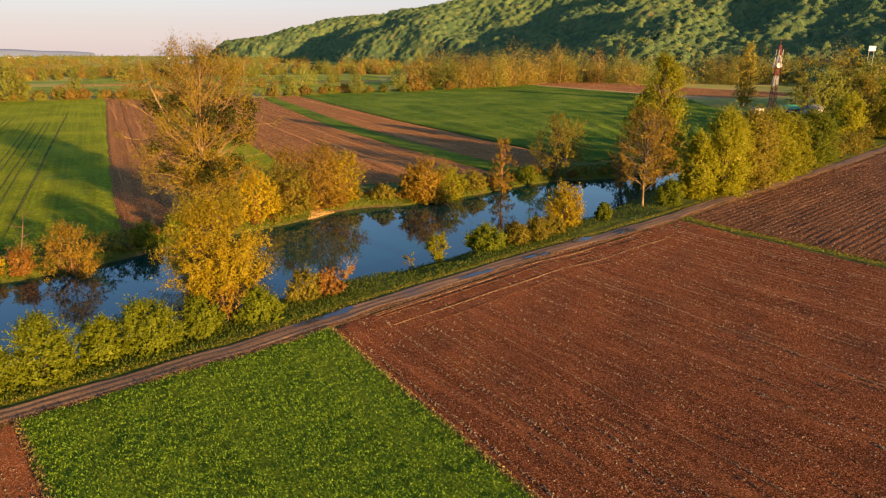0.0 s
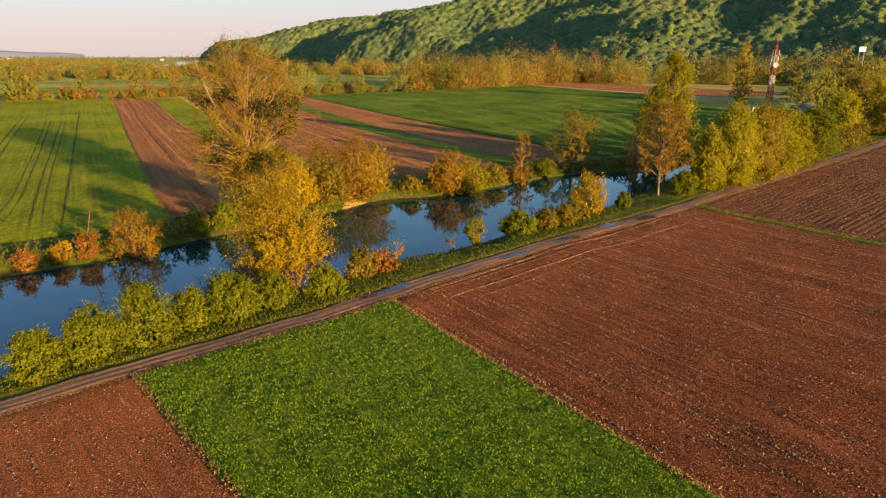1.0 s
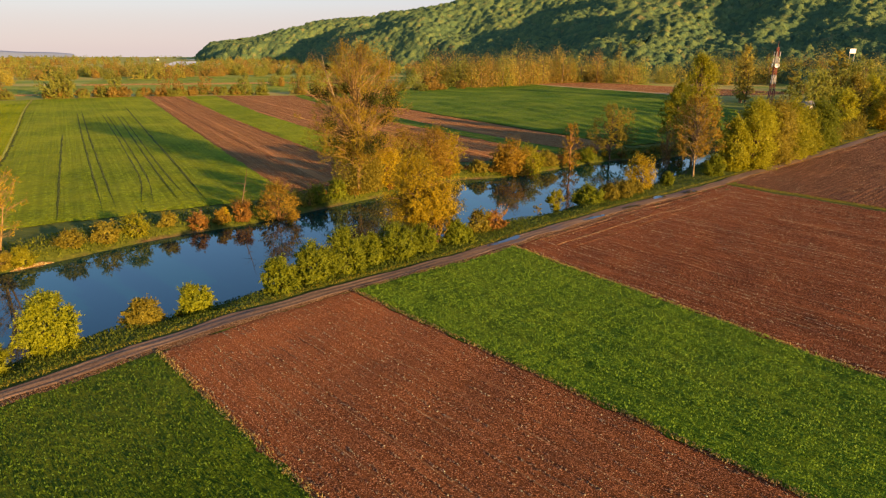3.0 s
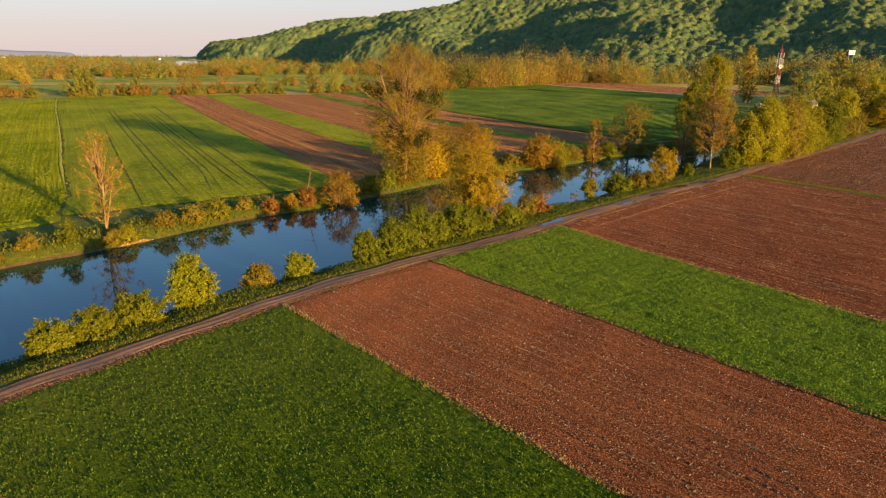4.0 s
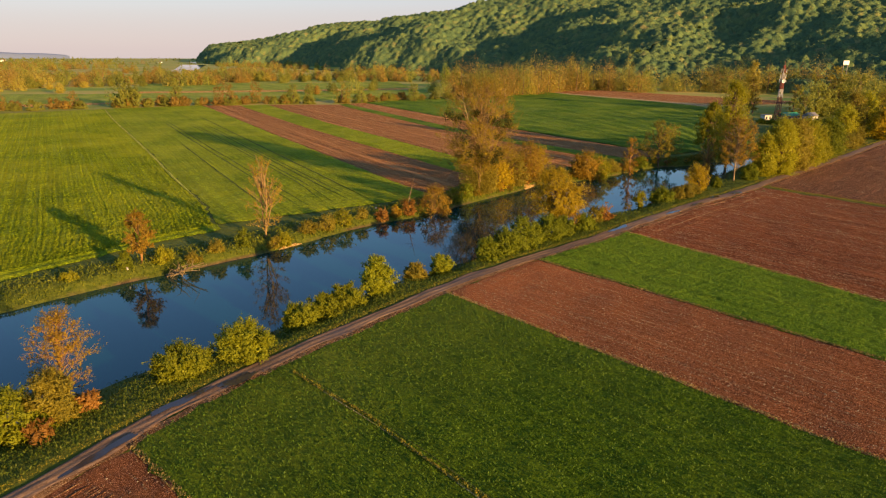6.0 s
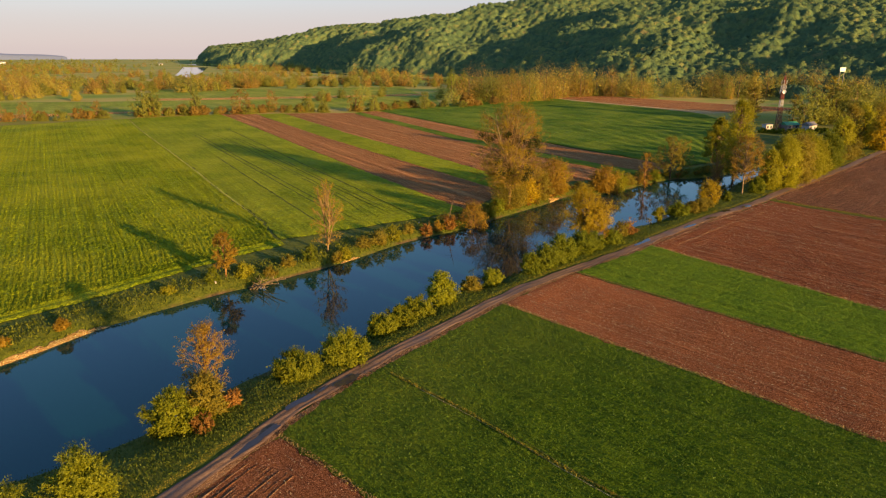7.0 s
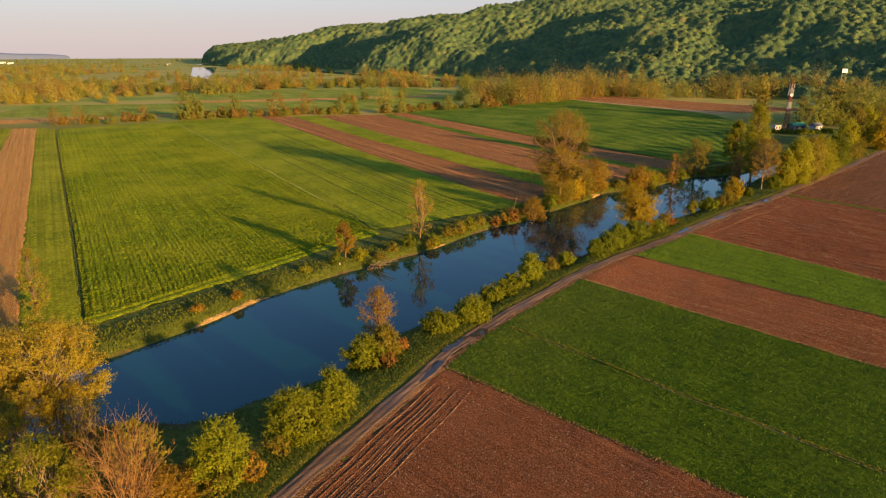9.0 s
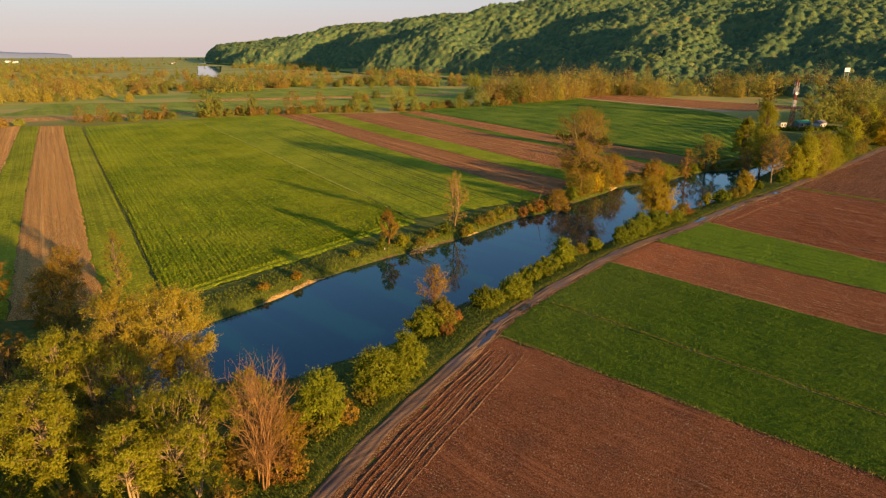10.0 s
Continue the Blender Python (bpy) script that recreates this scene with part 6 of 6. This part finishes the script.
def furrow_lines(a, b, count, width, mat, label, first=4.0, deep=75.0):
    """Long straight marks left by the drill, running from the head of a near strip between its borders a and b."""
    heads, ends = along_track(a, b, count + 2)
    for h, e in list(zip(heads, ends))[1:-1]:
        d = (np.array(e) - np.array(h)) / np.linalg.norm(np.array(e) - np.array(h))
        rut("tramline", [tuple(h + d * first), tuple(h + d * 0.5 * (first + deep)), tuple(h + d * deep)], width, mat, label, 0.085)


furrow_lines(L_B, L_A, 9, 0.13, WHEEL_PALE, "pale drill line along the tilled field")
furrow_lines(L_D, L_C, 5, 0.12, WHEEL_PALE, "pale drill line along the harrowed strip", 5.0)
furrow_lines(L_DOWN, L_E, 10, 0.22, WHEEL, "dark furrow along the tilled field", 7.0)


def puddle(x, y, length, wide, seed):
    rng = np.random.RandomState(seed)
    i = np.argmin(np.hypot(rc[:, 0] - x, rc[:, 1] - y))
    a = np.linspace(0, 2 * np.pi, 28, endpoint=False)
    r = 1 + 0.28 * np.sin(2 * a + rng.uniform(0, 6)) + 0.18 * np.sin(5 * a + rng.uniform(0, 6))
    u, w = length * r * np.cos(a), wide * r * np.sin(a)
    side = rng.choice((-0.55, 0.55))
    px = rc[i, 0] + tang[i, 0] * u + nrm[i, 0] * (w + side)
    py = rc[i, 1] + tang[i, 1] * u + nrm[i, 1] * (w + side)
    v = np.concatenate([np.stack([px, py], 1), [(px.mean(), py.mean())]])
    z = gz(v[-1, 0], v[-1, 1]) + 0.145
    ob = solid("puddle", mesh_np("puddle", np.concatenate([v, np.full((29, 1), z)], 1), [np.stack([np.arange(28), (np.arange(28) + 1) % 28, np.full(28, 28)], 1)]), PUDDLE)
    tagged(ob, "shallow rain puddle in the track's ruts", "puddle", kind="structure")


PUDDLE = plain_material("puddle_water", (0.05, 0.045, 0.045), 0.06, 0.3)
for k, (x, y, ln, wd) in enumerate([(-9.6, 52.9, 1.9, 0.40), (-11.6, 50.6, 1.5, 0.45), (1.9, 63.9, 2.0, 0.4), (9.0, 70.4, 1.8, 0.4), (15.2, 75.7, 2.2, 0.5), (21.3, 81, 2.0, 0.5), (-59.5, 0.5, 2.2, 0.5), (-62.6, -4.5, 2.6, 0.5), (-66.0, -10.5, 2.4, 0.5)]):
    puddle(x, y, ln, wd, 500 + k)

# ---- mast, its compound, billboard, distant houses ----
RED = plain_material("red_paint", (0.24, 0.060, 0.040), 0.6)
MAST_WHITE = plain_material("weathered_white", (0.50, 0.46, 0.42), 0.6, 0.25)
WHITE = plain_material("white_paint", (0.78, 0.76, 0.72), 0.5, 0.12)
GREEN_TIN = plain_material("green_tin", (0.04, 0.30, 0.14), 0.45)
GREY_TIN = plain_material("grey_tin", (0.18, 0.17, 0.165), 0.5)
ROOF_RED = plain_material("roof_tile", (0.30, 0.10, 0.055), 0.8)
DARK_GLASS = plain_material("dark_glass", (0.03, 0.035, 0.04), 0.1)


def box(bm, lo, hi, bevel=0.0):
    v = bmesh.ops.create_cube(bm, size=1.0)["verts"]
    c = [(l + h) / 2 for l, h in zip(lo, hi)]
    for p in v:
        p.co = Vector([c[k] + p.co[k] * (hi[k] - lo[k]) for k in range(3)])
    if bevel:
        bmesh.ops.bevel(bm, geom=list({e for p in v for e in p.link_edges}), offset=bevel, segments=2, affect="EDGES")


def part(name, bm, mat, parent, label=""):
    me = bpy.data.meshes.new(name)
    bm.to_mesh(me)
    bm.free()
    return solid(name, me, mat, parent, label, smooth=False)


def boxed(name, lo, hi, mat, parent, label="", bevel=0.0):
    bm = bmesh.new()
    box(bm, lo, hi, bevel)
    return part(name, bm, mat, parent, label)


def mast(x, y, h):
    t = thing("radio_mast", (x, y, gz(x, y)), "red and white lattice radio mast with antennas", "mast")
    n = 7
    wide = lambda z: 0.75 * (1 - z / h) ** 1.2 + 0.30
    for k in range(n):
        z0, z1 = h * k / n, h * (k + 1) / n
        s = Shape()
        c0, c1 = ([np.array((sx * wide(z), sy * wide(z), z)) for sx, sy in ((-1, -1), (1, -1), (1, 1), (-1, 1))] for z in (z0, z1))
        for j in range(4):
            i = (j + 1) % 4
            s.tube([c0[j], c1[j]], (0.10, 0.09), 4)
            s.tube([c0[j], c1[i]], (0.07, 0.07), 4)
            s.tube([c0[i], c1[j]], (0.07, 0.07), 4)
            s.tube([c1[j], c1[i]], (0.07, 0.07), 4)
        solid("lattice_section", s.mesh("lattice"), MAST_WHITE if k in (3, 5) else RED, t, smooth=False)
    for k in range(6):
        a = k * 1.047
        z = h * (0.80 if k % 2 else 0.90)
        bm = bmesh.new()
        box(bm, (-0.16, -0.10, -0.9), (0.16, 0.10, 0.9), 0.03)
        p = part("antenna", bm, MAST_WHITE, t, "white panel antenna")
        p.matrix_local = Matrix.Translation((1.15 * math.cos(a), 1.15 * math.sin(a), z)) @ Matrix.Rotation(a + 1.57, 4, "Z")
        boxed("bracket", (-0.05, 0.1, -0.5), (0.05, 0.75, -0.4), GREY_TIN, p)
    for k in range(3):
        a = 0.5 + 2.1 * k
        s = Shape()
        s.tube([(0, 0, 0), (0, 0, 0.12), (0, 0, 0.3)], (0.2, 0.75, 0.8), 14)
        p = solid("dish", s.mesh("dish"), WHITE, t, "round white dish antenna")
        p.matrix_local = Matrix.Translation((0.95 * math.cos(a), 0.95 * math.sin(a), h * 0.72)) @ Matrix.Rotation(a, 4, "Z") @ Matrix.Rotation(1.57, 4, "Y")
    s = Shape()
    s.tube([(0, 0, h), (0, 0, h + 2.4)], (0.08, 0.03), 6)
    solid("lightning_rod", s.mesh("rod"), RED, t)


mast(107.0, 232.5, 23.5)


def cabin(name, x, y, lx, ly, h, wall, roof, label, turn=0.0, gable=0.0, openings=2):
    t = thing(name, (x, y, gz(x, y)), label, "building")
    t.rotation_euler = (0, 0, turn)
    boxed("wall", (-lx / 2, -ly / 2, -0.2), (lx / 2, ly / 2, h), wall, t, bevel=0.02)
    bm = bmesh.new()
    a, b, e = lx / 2 + 0.3, ly / 2 + 0.3, 0.12
    vs = [bm.verts.new(p) for p in ((-a, -b, h), (a, -b, h), (a, b, h), (-a, b, h), (-a, 0, h + gable + e), (a, 0, h + gable + e), (-a, -b, h + e), (a, -b, h + e), (a, b, h + e), (-a, b, h + e))]
    for f in ((0, 3, 2, 1), (6, 7, 5, 4), (8, 9, 4, 5), (0, 1, 7, 6), (2, 3, 9, 8), (0, 6, 4, 9, 3), (1, 2, 8, 5, 7)):
        bm.faces.new([vs[i] for i in f])
    part("roof", bm, roof, t)
    for k in range(openings):
        cx = -lx / 2 + (k + 0.5) * lx / openings
        pane = boxed("window", (cx - 0.4, -ly / 2 - 0.03, h * 0.4), (cx + 0.4, -ly / 2 + 0.05, h * 0.8), DARK_GLASS, t)
        boxed("sill", (cx - 0.48, -ly / 2 - 0.10, h * 0.4 - 0.08), (cx + 0.48, -ly / 2 - 0.002, h * 0.4 - 0.004), MAST_WHITE, pane)
    return t


cabin("equipment_cabin", 101.5, 231, 3.6, 2.6, 2.7, MAST_WHITE, GREY_TIN, "white equipment cabin at the mast's foot", 0.3)
cabin("shed", 112.5, 233, 7.5, 4.5, 2.4, GREY_TIN, GREEN_TIN, "low shed with a bright green tin roof", 0.35, 1.2)
cabin("shed", 119.5, 229, 5.5, 3.6, 2.6, MAST_WHITE, GREY_TIN, "white shed with a dark pitched roof", 0.5, 1.4)
cabin("caravan", 99.0, 181.0, 3.6, 2.2, 2.3, WHITE, WHITE, "small white caravan among the trees", 0.2, 0.0)
for k, (x, y) in enumerate([(95, 222), (98.5, 220.5), (102, 219.5), (105.5, 219), (109, 219.5), (112.5, 220.5), (116, 221), (119.5, 221.5), (123, 222.5)]):
    plant("bush", (x, y), 1.7, 4.2, "dome", LEAF_GREEN, BARK, "clipped dark hedge bush round the mast", "bush", 700 + k, tips=24, per=40, size=0.4, stems=3, group="hedge round the mast")


def billboard(x, y, zc):
    g = gz(x, y)
    t = thing("billboard", (x, y, g), "blank white billboard on two posts by the hill", "billboard")
    t.rotation_euler = (0, 0, 0.2)
    boxed("panel", (-2.3, -0.12, zc - g - 1.4), (2.3, 0.12, zc - g + 1.4), WHITE, t, bevel=0.04)
    for sx in (-1.7, 1.7):
        boxed("post", (sx - 0.15, 0.12, -0.3), (sx + 0.15, 0.4, zc - g + 1.4), GREY_TIN, t)


billboard(240.3, 406.9, 22.3)


def white_tub(x, y):
    t = thing("plastic_tub", (x, y, gz(x, y)), "small white container standing in bank grass", "tub")
    s = Shape()
    s.tube([(0, 0, -0.05), (0, 0, 0.3), (0, 0, 0.3), (0, 0, 0.06)], (0.11, 0.14, 0.12, 0.09), 14)
    solid("wall", s.mesh("tub"), MAST_WHITE, t)
    r = Shape()
    a = np.linspace(0, 2 * np.pi, 15)
    r.tube(np.stack([0.135 * np.cos(a), 0.135 * np.sin(a), 0.3 + 0 * a], 1), np.full(15, 0.025), 5)
    solid("rim", r.mesh("rim"), MAST_WHITE, t)


white_tub(-82.9, 30.4)
# a small white sack, built with the tub's shape
white_tub(-52.8, 65.8)
for k, (x, y, lx, h, roof) in enumerate([(-1350, 1989, 12, 4, GREY_TIN), (-1377, 1994, 14, 4, WHITE), (-1290, 1880, 7, 3, ROOF_RED), (-760, 1700, 8, 3.5, GREY_TIN)]):
    cabin("house", x, y, lx, lx * 0.6, h, WHITE, roof, "distant white house among trees on the plain", 0.4 * k, h * 0.35, 3)

OCHRE = soil_material("ochre_clay", (0.30, 0.165, 0.055), (0.60, 0.36, 0.14), ROW_TRACK, 0.7, 4.0)


def bank_scar(x0, y0, x1, y1, tall):
    """Bare clay where the bank has slid."""
    i0, i1 = (int(np.argmin(np.hypot(FAR_BANK[:, 0] - x, FAR_BANK[:, 1] - y))) for x, y in ((x0, y0), (x1, y1)))
    p = polyline(FAR_BANK[min(i0, i1):max(i0, i1) + 1], np.linspace(0, 1, 40))
    d = np.gradient(p, axis=0)
    d /= np.linalg.norm(d, axis=1)[:, None]
    inland = np.stack([-d[:, 1], d[:, 0]], 1)
    end = np.sin(np.linspace(0, np.pi, 40)) ** 0.5
    k = np.linspace(0, 1, 7)
    reach = (1.9 * tall * end * (1 + 0.3 * waves(p[:, 0], p[:, 1], 1.6, 81)))[:, None] * k[None]
    P = p[:, None] + inland[:, None] * (reach - 0.25)[..., None]
    Z = np.maximum(ground_z(P[..., 0], P[..., 1]), WATER_Z - 0.1) + 0.22 * np.sin(np.pi * k)[None] * end[:, None] + 0.05 * waves(P[..., 0], P[..., 1], 0.8, 82) - 0.1 * (k > 0.99)[None]
    ob = solid("bank_scar", mesh_np("bank_scar", np.concatenate([P, Z[..., None]], 2).reshape(-1, 3), [grid_faces(40, 7)]), OCHRE)
    tagged(ob, "bare ochre clay scar on the river bank", "bank", kind="structure")


bank_scar(-100.5, 5.5, -93.0, 17.0, 0.6)
bank_scar(-66.0, 44.0, -63.0, 48.0, 0.4)
bank_scar(-25.0, 90.2, -20.5, 93.5, 0.8)

# the lower fields past the hedge
field("field_green", [(-330, 300), (-265, 305), (-212, 322), (-165, 330), (-120, 338), (-45, 376)], [(-345, 385), (-300, 392), (-250, 400), (-180, 420), (-130, 436), (-50, 470)], MEADOW, "green meadow past the hedge", 16, 60, 0.03, 5)
field("field_brown", [(-252, 402), (-180, 424), (-130, 440), (-52, 474)], [(-262, 420), (-190, 440), (-140, 456), (-60, 486)], SOIL_PALE, "narrow ochre strip past the hedge", 8, 60, 0.03, 5)
field("field_green", [(-264, 424), (-190, 444), (-140, 460), (-62, 490)], [(-300, 540), (-220, 560), (-160, 575), (-80, 600)], MEADOW, "green meadow before the far woods", 16, 60, 0.03, 5)
field("field_brown", [(-330, 258), (-300, 262), (-268, 280), (-215, 312)], [(-345, 282), (-312, 284), (-275, 298), (-225, 320)], SOIL_PALE, "ochre fallow strip among hedges", 10, 40, 0.03, 4)
